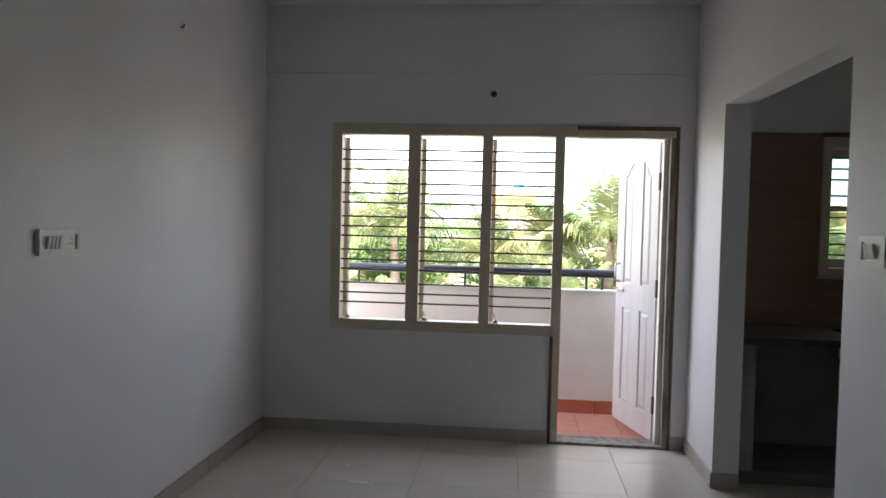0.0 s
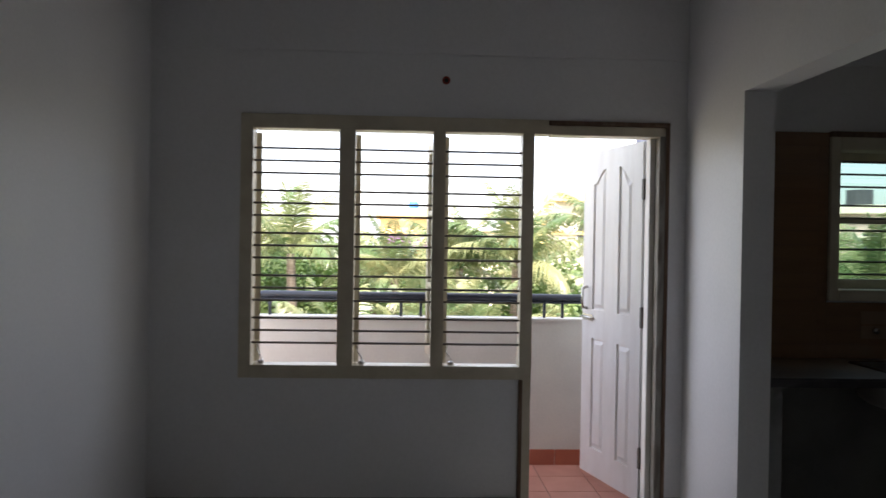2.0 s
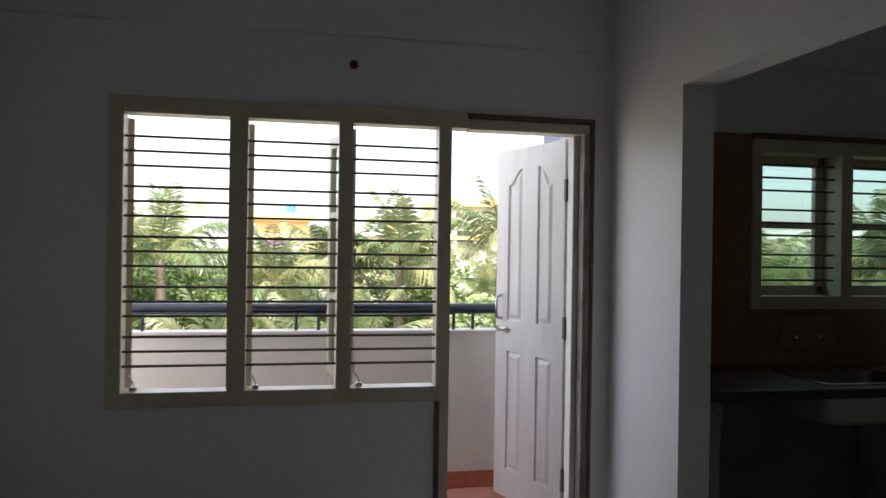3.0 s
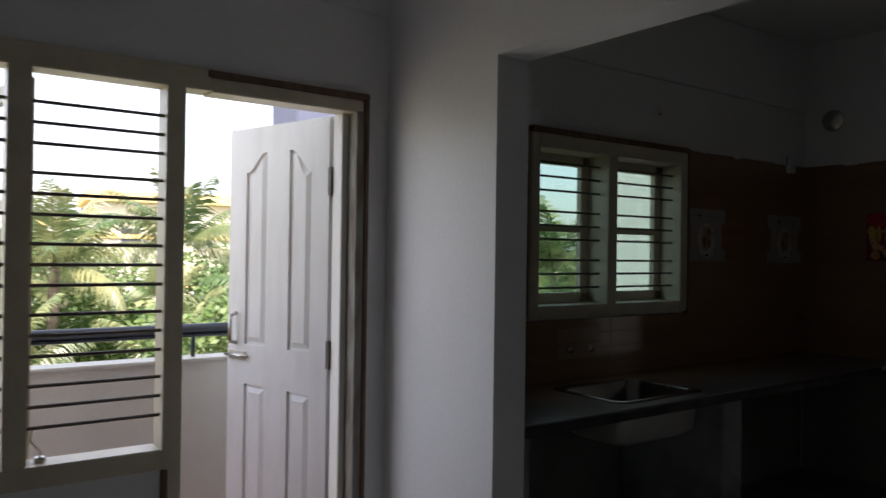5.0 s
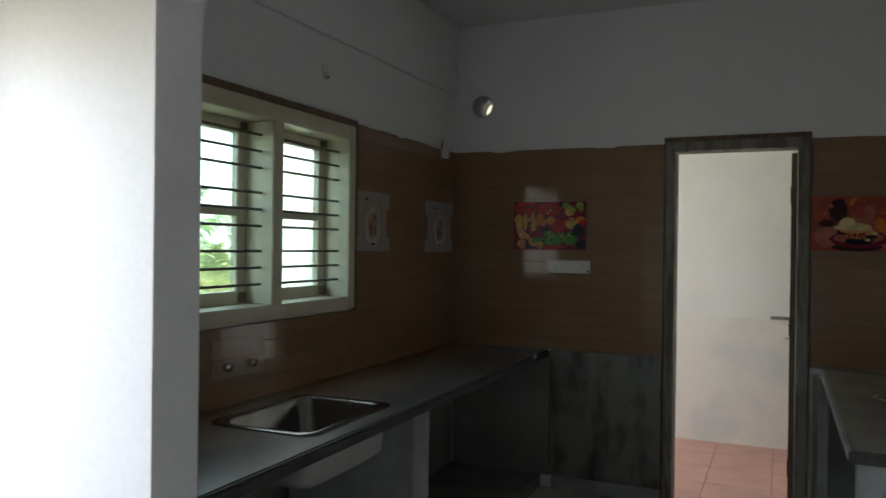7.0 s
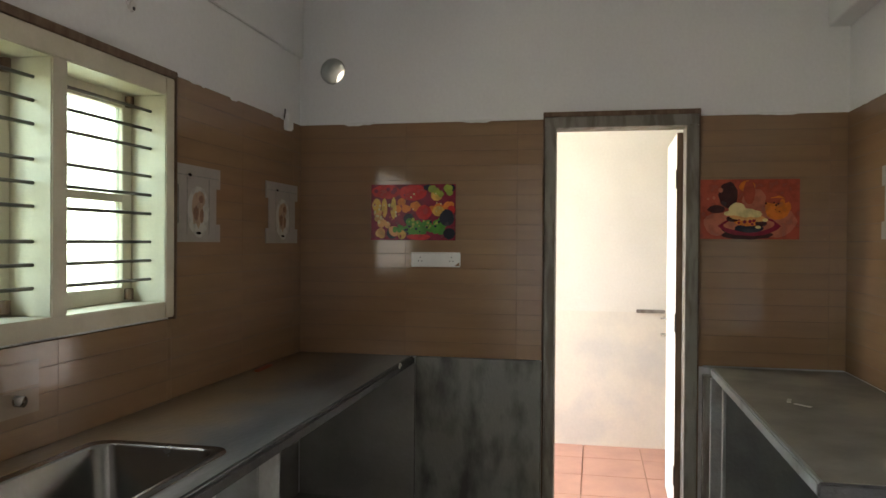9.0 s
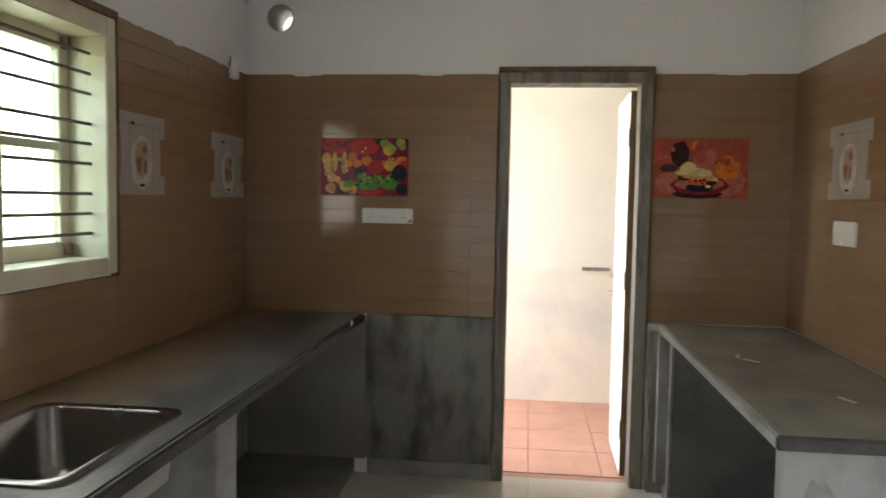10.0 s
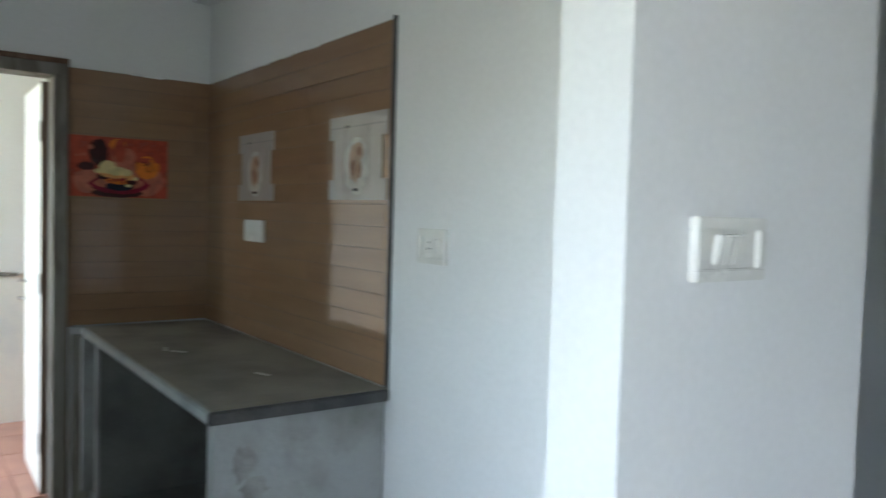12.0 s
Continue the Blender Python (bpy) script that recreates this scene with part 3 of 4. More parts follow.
outlet = thing("wall_outlet", "filled conduit outlet with a wire hole above the kitchen window", "outlet", (2.93, N, 2.31))
part("filler", rod((0, -0.005, 0.012), (0, 0.004, 0.012), 0.032, 0.034, seg=20), M["ceil"], outlet, "rough pale plaster filling")
part("cover_tip", rod((0, -0.012, -0.012), (0, 0, -0.012), 0.017, 0.02, seg=16), M["plastic"], outlet)
part("wire_hole", rod((0.002, -0.0135, -0.02), (0.002, -0.011, -0.02), 0.007, seg=10), M["dark"], outlet)

# ---------------------------------------------------------------- counters
CT = 0.862


def counter_left():
    """Long black stone counter with a cut-out for the sink."""
    ob = thing("counter_left", "long dusty black stone kitchen counter with a sink opening", "counter", (2.9, 4.8, 0.8))
    X0, X1, Y0, Y1 = P1, E, 4.49, N - 0.004
    SX0, SX1, SY0, SY1 = 2.02, 2.56, 4.60, 4.99
    for b in ((X0, SX0, Y0 + 0.012, Y1), (SX1, X1, Y0 + 0.012, Y1), (SX0, SX1, Y0 + 0.012, SY0), (SX0, SX1, SY1, Y1)):
        wpart("slab", box(b[0], b[1], b[2], b[3], CT - 0.035, CT), M["stone"], ob)
    wpart("nosing", box(X0, X1, Y0 - 0.012, Y0 + 0.012, CT - 0.042, CT - 0.001, 0.008), M["edge"], ob, "dark chipped slab edge")
    wpart("pier", box(2.615, 2.775, 4.505, 5.10, 0.08, CT - 0.036, 0.004), M["plaster"], ob)
    wpart("pier", box(P1, P1 + 0.10, 4.505, 5.10, 0.08, CT - 0.036, 0.004), M["plaster"], ob)
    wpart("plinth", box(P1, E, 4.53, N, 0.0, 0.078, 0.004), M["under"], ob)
    wpart("chip", bent([(4.16, 4.475, CT - 0.01), (4.19, 4.48, CT + 0.004), (4.20, 4.478, CT - 0.005)], 0.006), M["plastic"], ob)
    return ob


counter_left()
panel_under = tagged(part("splash_slab", box(E - 0.022, E, 3.80, 4.47, 0.085, CT, 0.003), M["kadappa"]), "black stone slab with dark damp stains on the wall", "stone slab", kind="structure")
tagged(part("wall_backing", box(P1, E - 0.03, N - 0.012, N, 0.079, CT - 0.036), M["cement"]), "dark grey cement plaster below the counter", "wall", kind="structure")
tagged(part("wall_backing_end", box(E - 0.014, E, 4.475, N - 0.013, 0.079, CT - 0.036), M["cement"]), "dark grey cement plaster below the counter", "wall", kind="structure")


def sink(at):
    ob = thing("kitchen_sink", "stainless steel sink set in the stone counter", "sink", at)
    w, d, h = 0.56, 0.41, 0.19
    def loop(bm, hw, hd, r, z):
        pts = []
        for cx, cy, a0 in ((hw - r, hd - r, 0), (-hw + r, hd - r, 90), (-hw + r, -hd + r, 180), (hw - r, -hd + r, 270)):
            for k in range(7):
                a = radians(a0 + 15 * k)
                pts.append(bm.verts.new((cx + r * math.cos(a), cy + r * math.sin(a), z)))
        return pts
    def skin(bm, ls):
        for a, b in zip(ls, ls[1:]):
            n = len(a)
            for i in range(n):
                bm.faces.new((a[i], a[(i + 1) % n], b[(i + 1) % n], b[i]))
    bm = bmesh.new()
    ls = [loop(bm, w / 2 + 0.02, d / 2 + 0.02, 0.06, 0.001), loop(bm, w / 2 + 0.018, d / 2 + 0.018, 0.06, 0.006), loop(bm, w / 2 - 0.012, d / 2 - 0.012, 0.06, 0.005)]
    skin(bm, ls)
    part("rim", bm, M["steel"], ob, smooth=True)
    bm = bmesh.new()
    ls = [loop(bm, w / 2 - 0.012, d / 2 - 0.012, 0.06, 0.005), loop(bm, w / 2 - 0.018, d / 2 - 0.018, 0.06, -0.004), loop(bm, w / 2 - 0.03, d / 2 - 0.03, 0.065, -h + 0.03), loop(bm, w / 2 - 0.06, d / 2 - 0.06, 0.06, -h), loop(bm, 0.04, 0.04, 0.039, -h - 0.004)]
    skin(bm, ls)
    bm.faces.new(ls[-1])
    part("basin", bm, M["steel"], ob, smooth=True)
    bm = bmesh.new()
    ls = [loop(bm, w / 2 - 0.008, d / 2 + 0.014, 0.06, -0.036), loop(bm, w / 2 - 0.02, d / 2 - 0.0, 0.065, -h + 0.02), loop(bm, w / 2 - 0.055, d / 2 - 0.045, 0.06, -h - 0.012)]
    skin(bm, ls)
    bm.faces.new(ls[-1])
    bmesh.ops.recalc_face_normals(bm, faces=bm.faces[:])
    part("outer_shell", bm, M["dull"], ob, "dull unpolished steel underside", True)
    part("drain", rod((0, 0, -h - 0.004), (0, 0, -h - 0.001), 0.035, seg=20), M["chrome"], ob)
    part("sticker", box(-0.24, -0.19, -0.168, -0.166, -0.09, -0.03), M["plastic"], ob, "small white and red sticker")
    return ob


sink((2.29, 4.795, CT))
tap = thing("wall_tap_point", "pair of capped tap points on the tiled wall", "tap", (2.30, N - 0.012, 1.02))
for x in (-0.07, 0.08):
    part("cap", rod((x, 0.006, 0), (x, -0.025, 0), 0.016, seg=14), M["chrome"], tap, smooth=True)
stub = thing("pipe_stub", "short white pipe stub at the top of the tiles", "pipe", (4.29, N, 2.09))
part("pipe", box(-0.035, 0.035, -0.035, 0, -0.03, 0.06, 0.006), M["wall"], stub)
part("wire", bent([(-0.04, -0.012, 0.02), (-0.045, -0.02, 0.06), (-0.04, -0.018, 0.075)], 0.004), M["dark"], stub)
# paler strips laid on the tiles; the reflection is in their colour
box_u = thing("tile_reflection", "pale strips imitating a reflection on the tiles below the kitchen window", "tile patch", (2.30, N - 0.010, 1.06))
for z in (-0.085, -0.005):
    part("strip", box(-0.15, 0.17, -0.003, 0.001, z, z + 0.072, 0.001), M["patch"], box_u)


def counter_right():
    ob = thing("counter_right", "dusty black stone counter on grey plastered end panel", "counter", (3.6, 2.6, 0.8))
    wpart("slab", box(2.64, E - 0.01, S + 0.009, 2.95, CT - 0.035, CT, 0.003), M["dust"], ob)
    wpart("nosing", box(2.628, 2.642, S + 0.009, 2.962, CT - 0.042, CT - 0.001, 0.005), M["edge"], ob, "dark chipped slab edge")
    wpart("nosing", box(2.642, E - 0.01, 2.948, 2.962, CT - 0.042, CT - 0.001, 0.005), M["plaster"], ob, "pale dusty slab edge")
    wpart("end_panel", box(2.665, 2.72, S + 0.005, 2.935, 0.0, CT - 0.036, 0.004), M["plaster"], ob, "grey plastered end panel with peeled patch")
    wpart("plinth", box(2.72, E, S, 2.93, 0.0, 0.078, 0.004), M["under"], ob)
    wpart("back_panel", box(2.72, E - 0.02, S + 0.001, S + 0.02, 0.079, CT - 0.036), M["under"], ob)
    wpart("upright", box(4.20, 4.235, S + 0.021, 2.93, 0.079, CT - 0.036, 0.003), M["under"], ob, "dark grey stone upright")
    wpart("upright_edge", box(4.198, 4.237, 2.931, 2.945, 0.0, CT - 0.036, 0.003), M["plaster"], ob)
    wpart("upright", box(4.36, 4.40, 2.72, 2.975, 0.079, CT - 0.036, 0.003), M["plaster"], ob, "pale grey stone upright")
    wpart("upright", box(4.44, 4.49, 2.80, 3.0, 0.0, CT - 0.036, 0.003), M["worn"], ob)
    wpart("mortar_bead", box(E - 0.024, E - 0.0085, S + 0.02, 3.0, CT - 0.002, CT + 0.007, 0.003), M["plaster"], ob, "pale mortar bead along the tiles")
    rnd = random.Random(4)
    for cy, cz, ry, rz_ in ((2.84, 0.68, 0.045, 0.07), (2.80, 0.60, 0.05, 0.05)):
        bm = bmesh.new()
        bm.faces.new([bm.verts.new((2.6638, cy + ry * rnd.uniform(0.6, 1.1) * math.cos(a), cz + rz_ * rnd.uniform(0.6, 1.1) * math.sin(a))) for a in [-2 * math.pi * i / 16 for i in range(16)]])
        wpart("peeled_patch", bm, M["peel"], ob, "dark peeled patch of plaster")
    return ob


counter_right()
for x, y, r in ((3.05, 2.62, 20), (3.7, 2.78, -15), (3.62, 2.75, 40)):
    s_ = thing("paper_scrap", "small torn white scrap lying on the counter", "scrap", (x, y, CT), rz=r)
    part("scrap", box(-0.035, 0.035, -0.008, 0.008, 0.0005, 0.003, 0.001), M["plastic"], s_)

chip = thing("tile_chip", "small broken red-brown tile chip on the counter", "tile chip", (3.92, 5.085, CT), rz=4)
part("chip", box(-0.09, 0.09, -0.012, 0.012, 0.0005, 0.010, 0.002), M["terra_s"], chip)

# ---------------------------------------------------------------- prints on the kitchen tiles


def blob(bm, cx, cz, rx, rz_, y, n=14, wob=0.12, seed=0):
    rnd = random.Random(seed)
    vs = [bm.verts.new((cx + rx * (1 + rnd.uniform(-wob, wob)) * math.cos(2 * math.pi * i / n), y, cz + rz_ * (1 + rnd.uniform(-wob, wob)) * math.sin(2 * math.pi * i / n))) for i in range(n)]
    f_ = bm.faces.new(vs)
    f_.normal_update()
    if f_.normal.y > 0:
        f_.normal_flip()
    return f_


def print_mat(name, c):
    return mat(name, c, 0.25, tuple(v * 0.5 for v in c), 22, 120, 0.7, 0.0, lo=0.45, hi=0.65, spec=0.25)


INK = {k: print_mat("ink_" + k, c) for k, c in {"red": (0.55, 0.02, 0.02), "orange": (0.75, 0.20, 0.03), "yellow": (0.72, 0.40, 0.08), "peach": (0.72, 0.34, 0.12), "green": (0.07, 0.26, 0.03),
                                                 "lime": (0.32, 0.38, 0.06), "navy": (0.012, 0.012, 0.025), "wine": (0.22, 0.012, 0.03), "brick": (0.42, 0.075, 0.04), "rose": (0.50, 0.15, 0.09),
                                                 "cream": (0.75, 0.60, 0.28), "brown": (0.05, 0.012, 0.012), "grey": (0.33, 0.30, 0.28), "tan": (0.42, 0.29, 0.21), "umber": (0.26, 0.15, 0.10), "pale": (0.50, 0.47, 0.43)}.items()}


def print_panel(name, label, at, rz, w, h, base, shapes):
    """A printed tile: a thin glazed panel, its picture as inlaid colour fields; local xz plane facing -y."""
    ob = thing(name, label, "picture tile", at, rz=rz)
    part("panel", box(-w / 2, w / 2, -0.006, 0, -h / 2, h / 2, 0.001), INK[base], ob)
    for i, (ink, fields) in enumerate(shapes):
        for k, (x, z, rx, rz_) in enumerate(fields):
            bm = bmesh.new()
            blob(bm, (x - 0.5) * w, (0.5 - z) * h, rx * w, rz_ * h, -0.0064 - 0.0002 * i - 0.00001 * k, 18, 0.07, seed=i * 31 + k)
            part("picture_field", bm, INK[ink], ob)
    return ob


def heap(ink, seed, n, x0, x1, z0, z1, r0, r1, tall=1.5):
    """One layer of small fruit and leaf shapes strewn over a field of the picture."""
    rnd = random.Random(seed)
    return (ink, [(rnd.uniform(x0, x1), rnd.uniform(z0, z1), r, r * rnd.uniform(0.9, 1.2) * tall) for r in [rnd.uniform(r0, r1) for _ in range(n)]])


print_panel("picture_tile", "glossy colour print of mixed vegetables on the brown tiles", (E - 0.009, 4.49, 1.635), -90, 0.465, 0.30, "wine", [
    ("red", [(0.18, 0.13, 0.17, 0.125), (0.50, 0.15, 0.17, 0.145)]),
    heap("wine", 2, 6, 0.05, 0.4, 0.05, 0.2, 0.01, 0.03),
    ("navy", [(0.68, 0.06, 0.06, 0.055), (0.25, 0.87, 0.06, 0.11), (0.96, 0.07, 0.035, 0.06), (0.45, 0.62, 0.06, 0.1)]),
    heap("orange", 3, 16, 0.30, 0.97, 0.30, 0.46, 0.03, 0.055),
    ("red", [(0.63, 0.50, 0.09, 0.13), (0.95, 0.46, 0.045, 0.08), (0.57, 0.94, 0.14, 0.055)]),
    heap("peach", 4, 14, 0.04, 0.30, 0.34, 0.92, 0.035, 0.06),
    ("yellow", [(0.07, 0.38, 0.05, 0.13), (0.16, 0.42, 0.035, 0.17), (0.27, 0.43, 0.035, 0.19), (0.78, 0.2, 0.07, 0.1), (0.8, 0.48, 0.07, 0.09), (0.37, 0.9, 0.05, 0.08)]),
    heap("lime", 5, 7, 0.72, 0.95, 0.06, 0.18, 0.02, 0.045),
    heap("green", 6, 22, 0.42, 0.86, 0.64, 0.84, 0.03, 0.06),
    heap("green", 7, 6, 0.28, 0.42, 0.74, 0.84, 0.02, 0.035),
    ("navy", [(0.9, 0.60, 0.085, 0.15), (0.93, 0.88, 0.07, 0.1)]),
    heap("lime", 8, 16, 0.45, 0.82, 0.62, 0.80, 0.008, 0.02),
    heap("cream", 9, 16, 0.04, 0.32, 0.34, 0.72, 0.007, 0.017, 2.0),
    heap("brick", 10, 9, 0.03, 0.36, 0.36, 0.95, 0.006, 0.012, 2.4),
    heap("navy", 12, 12, 0.40, 0.85, 0.66, 0.88, 0.008, 0.018),
    heap("cream", 13, 8, 0.36, 0.92, 0.12, 0.5, 0.006, 0.012),
])
print_panel("picture_tile", "glossy colour print of bread and tea on the brown tiles", (E - 0.009, 2.787, 1.648), -90, 0.465, 0.295, "brick", [
    ("rose", [(0.75, 0.7, 0.22, 0.26), (0.55, 0.35, 0.12, 0.2), (0.2, 0.75, 0.16, 0.2)]),
    ("brown", [(0.29, 0.26, 0.10, 0.22), (0.17, 0.5, 0.09, 0.07), (0.48, 0.93, 0.26, 0.075), (0.3, 0.8, 0.08, 0.1)]),
    ("orange", [(0.78, 0.48, 0.13, 0.2), (0.48, 0.12, 0.08, 0.1)]),
    ("brick", [(0.78, 0.36, 0.12, 0.05), (0.5, 0.22, 0.06, 0.2)]),
    ("wine", [(0.5, 0.78, 0.3, 0.17)]),
    ("rose", [(0.5, 0.76, 0.25, 0.11)]),
    ("navy", [(0.5, 0.82, 0.15, 0.07)]),
    ("orange", [(0.5, 0.68, 0.17, 0.1)]),
    ("brown", [(0.34, 0.66, 0.07, 0.05), (0.62, 0.74, 0.06, 0.05)]),
    ("peach", [(0.45, 0.60, 0.15, 0.09), (0.6, 0.66, 0.06, 0.05)]),
    ("cream", [(0.38, 0.50, 0.085, 0.11), (0.47, 0.56, 0.11, 0.075), (0.56, 0.58, 0.07, 0.06), (0.30, 0.57, 0.06, 0.04), (0.66, 0.68, 0.03, 0.03), (0.59, 0.8, 0.03, 0.025)]),
    heap("wine", 21, 9, 0.3, 0.72, 0.68, 0.88, 0.008, 0.02),
    heap("orange", 22, 7, 0.66, 0.9, 0.36, 0.62, 0.01, 0.025),
    heap("brown", 23, 6, 0.66, 0.9, 0.38, 0.62, 0.005, 0.012),
    heap("rose", 24, 7, 0.05, 0.26, 0.05, 0.9, 0.012, 0.03),
])


def cup_tile(at, rz, w=0.33):
    """Pale printed tile with wider top and bottom bands and a jar drawn on it."""
    h = 0.31
    ob = thing("jar_tile", "pale printed tile with a drawn jar on the brown tiles", "picture tile", at, "jar tiles", rz=rz)
    part("band", box(-w / 2, w / 2, -0.006, 0, h / 2 - 0.085, h / 2, 0.001), M["print"], ob)
    part("band", box(-w / 2, w / 2, -0.006, 0, -h / 2, -h / 2 + 0.075, 0.001), M["print"], ob)
    part("panel", box(-w / 2 + 0.035, w / 2 - 0.035, -0.0058, 0, -h / 2 + 0.075, h / 2 - 0.085), M["print"], ob)
    bm = bmesh.new()
    for x in (-0.09, 0.085):
        box(x, x + 0.004, -0.0072, -0.0062, -h / 2 + 0.03, h / 2 - 0.05, bm=bm)
    box(-w / 2 + 0.02, w / 2 - 0.02, -0.0072, -0.0062, h / 2 - 0.045, h / 2 - 0.04, bm=bm)
    part("line", bm, INK["grey"], ob)
    bm = bmesh.new()
    blob(bm, 0, -0.03, 0.088, 0.105, -0.0066, 18, 0.05, 3)
    part("jar_ground", bm, INK["pale"], ob)
    bm = bmesh.new()
    for i, b in enumerate(((-0.01, -0.02, 0.05, 0.07), (0.015, 0.02, 0.04, 0.035))):
        blob(bm, *b, -0.0069 - 0.00005 * i, 14, 0.2, 8)
    part("jar_drawing", bm, INK["tan"], ob)
    bm = bmesh.new()
    for i, b in enumerate(((-0.02, -0.04, 0.02, 0.03), (0.025, -0.05, 0.015, 0.03), (0.02, 0.02, 0.018, 0.016))):
        blob(bm, *b, -0.0073 - 0.00003 * i, 10, 0.2, 5)
    part("jar_drawing", bm, INK["umber"], ob)
    for mx_, mz_, mr in ((-0.07, h / 2 - 0.04, 0.014), (0.0, -0.118, 0.02)):
        bm = bmesh.new()
        blob(bm, mx_, mz_, mr, 0.006, -0.0078, 10)
        part("mark", bm, INK["navy"], ob)
    return ob


cup_tile((3.375, N - 0.009, 1.625), 0, 0.37)
cup_tile((4.23, N - 0.009, 1.62), 0, 0.40)
cup_tile((3.83, S + 0.009, 1.655), 180, 0.40)
cup_tile((2.885, S + 0.009, 1.66), 180, 0.42)

# ---------------------------------------------------------------- utility door and room
door_frame_2 = thing("door_frame_utility", "worn grey wooden door frame in the tiled wall", "door frame", (E, 3.41, 0), kind="structure")
XF0, XF1 = E - 0.02, EO
wpart("jamb", box(XF0, XF1, 3.735, 3.79, 0, 2.07, 0.004), M["worn"], door_frame_2)
wpart("jamb", box(XF0, XF1, 3.025, 3.085, 0, 2.07, 0.004), M["worn"], door_frame_2)
wpart("head", box(XF0, XF1, 3.025, 3.79, 2.07, 2.125, 0.004), M["worn"], door_frame_2)
wpart("head_strip", box(E - 0.026, E + 0.02, 3.018, 3.797, 2.126, 2.150, 0.002), M["bare"], door_frame_2, "bare brown wood strip")
for y in (3.79, 3.018):
    wpart("edge_strip", box(E - 0.026, E, y + 0.001, y + 0.007, 0, 2.125, 0.001), M["bare"], door_frame_2)
door_2 = thing("door_2", "cream utility door standing wide open", "door", (EO - 0.02, 3.100, 0.012), kind="structure", rz=-1)
part("leaf", box(0.0, 0.62, -0.016, 0.016, 0, 2.04, 0.003), M["util"], door_2)
part("edge", box(-0.006, 0.0, -0.014, 0.016, 0, 2.04, 0.001), M["bare"], door_2, "bare brown hinge edge")
b2 = part("bolt", rod((0.50, 0.026, 1.02), (0.64, 0.026, 1.02), 0.007), M["chrome"], door_2, "steel sliding bolt", True)
part("bolt_knob", rod((0.55, 0.024, 1.02), (0.55, 0.055, 1.02), 0.005), M["chrome"], b2)
part("knob", rod((0.585, 0.016, 0.92), (0.585, 0.05, 0.92), 0.009), M["chrome"], door_2)
for hz in (0.25, 1.05, 1.8):
    part("hinge", box(-0.008, 0.03, 0.012, 0.020, hz - 0.05, hz + 0.05, 0.002), M["bar"], door_2)

UX = 6.20
wall_piece("wall_utility_east", [(UX, UX + 0.15, 1.6, 6.95, -0.03, CEIL)], M["util"], "cream painted utility wall")
tagged(part("wall_utility_dado", box(UX - 0.006, UX, 1.75, 6.95, -0.014, 0.976, 0.002), M["dado"]), "cream tiled dado with damp stains", "dado", kind="structure")
wall_piece("wall_utility_south", [(E + 0.15, UX, 1.6, 1.75, -0.03, CEIL)], M["util"], "cream painted utility wall")
wall_piece("wall_utility_west", [(E, EO, NO, 6.95, -0.4, 3.1), (E, EO, 1.6, S - 0.13, -0.4, CEIL)], M["util"], "pale painted outer wall of the utility")
wall_piece("wall_utility_parapet", [(EO, UX, 6.80, 6.95, -0.03, 0.95)], M["util"], "low cream parapet")
tagged(part("ceiling_utility", box(EO, UX + 0.15, 1.6, 6.95, CEIL, CEIL + 0.15), M["ceil"]), "white utility ceiling", "ceiling", kind="structure")
bracket = thing("wall_bracket", "small grey metal bracket on the utility wall", "bracket", (UX, 3.17, 0.985))
part("bracket_bar", box(-0.03, 0, -0.14, 0.06, -0.012, 0.012, 0.003), M["worn"], bracket)

# ---------------------------------------------------------------- balcony
PY = 6.15
wall_piece("balcony_parapet", [(W - 0.3, 1.55, PY, PY + 0.12, -0.4, 0.945), (1.40, 1.55, NO, PY, -0.4, 0.945), (W - 0.45, W - 0.30, NO, PY + 0.12, -0.4, 0.945)], M["bal"], "cream plastered balcony parapet")
tagged(part("parapet_coping", box(W - 0.3, 1.55, PY - 0.01, PY + 0.13, 0.946, 0.965, 0.004), M["bal"]), "cream coping on the parapet", "coping", kind="structure")
sk = tagged(new("balcony_skirting"), "red tile skirting of the balcony", "skirting", kind="structure")
for x in np.arange(W - 0.3, 1.4, 0.3):
    part("skirting_tile", box(x + 0.002, x + 0.298, PY - 0.012, PY, -0.03, 0.075, 0.002), M["terra_s"], sk)
railing = thing("balcony_railing", "blue-black painted steel railing on the parapet", "railing", (0, PY + 0.06, 0.965))
wpart("handrail", rod((W - 0.05, PY + 0.06, 1.105), (1.50, PY + 0.06, 1.105), 0.024, seg=14), M["rail"], railing, smooth=True)
wpart("lower_rail", rod((W - 0.05, PY + 0.06, 1.072), (1.50, PY + 0.06, 1.072), 0.010), M["rail"], railing, smooth=True)
for x in (-1.296, -0.41, -0.275, 0.575, 0.70, 1.42):
    wpart("baluster", rod((x, PY + 0.06, 0.963), (x, PY + 0.06, 1.09), 0.011), M["rail"], railing, smooth=True)
tagged(part("balcony_column", box(1.40, 1.75, 6.55, 6.90, -7, 4.2, 0.01), M["blue"]), "blue-grey painted column beside the balcony", "column", kind="structure")
tagged(part("balcony_slab_above", box(W - 0.45, 1.6, NO, 5.6, CEIL, CEIL + 0.15), M["ceil"]), "white slab above the balcony", "slab", kind="structure")

# ---------------------------------------------------------------- outside
GZ = -7.0
tagged(part("ground", box(-600, 600, -600, 900, GZ - 0.5, GZ), M["earth"]), "dry ground with scrub far below", "ground", kind="structure")
wall_piece("wall_outer_lower", [(W - 0.45, UX + 0.15, -3.15, NO, GZ, -0.42)], M["bal"], "plain outer wall of the lower storeys")


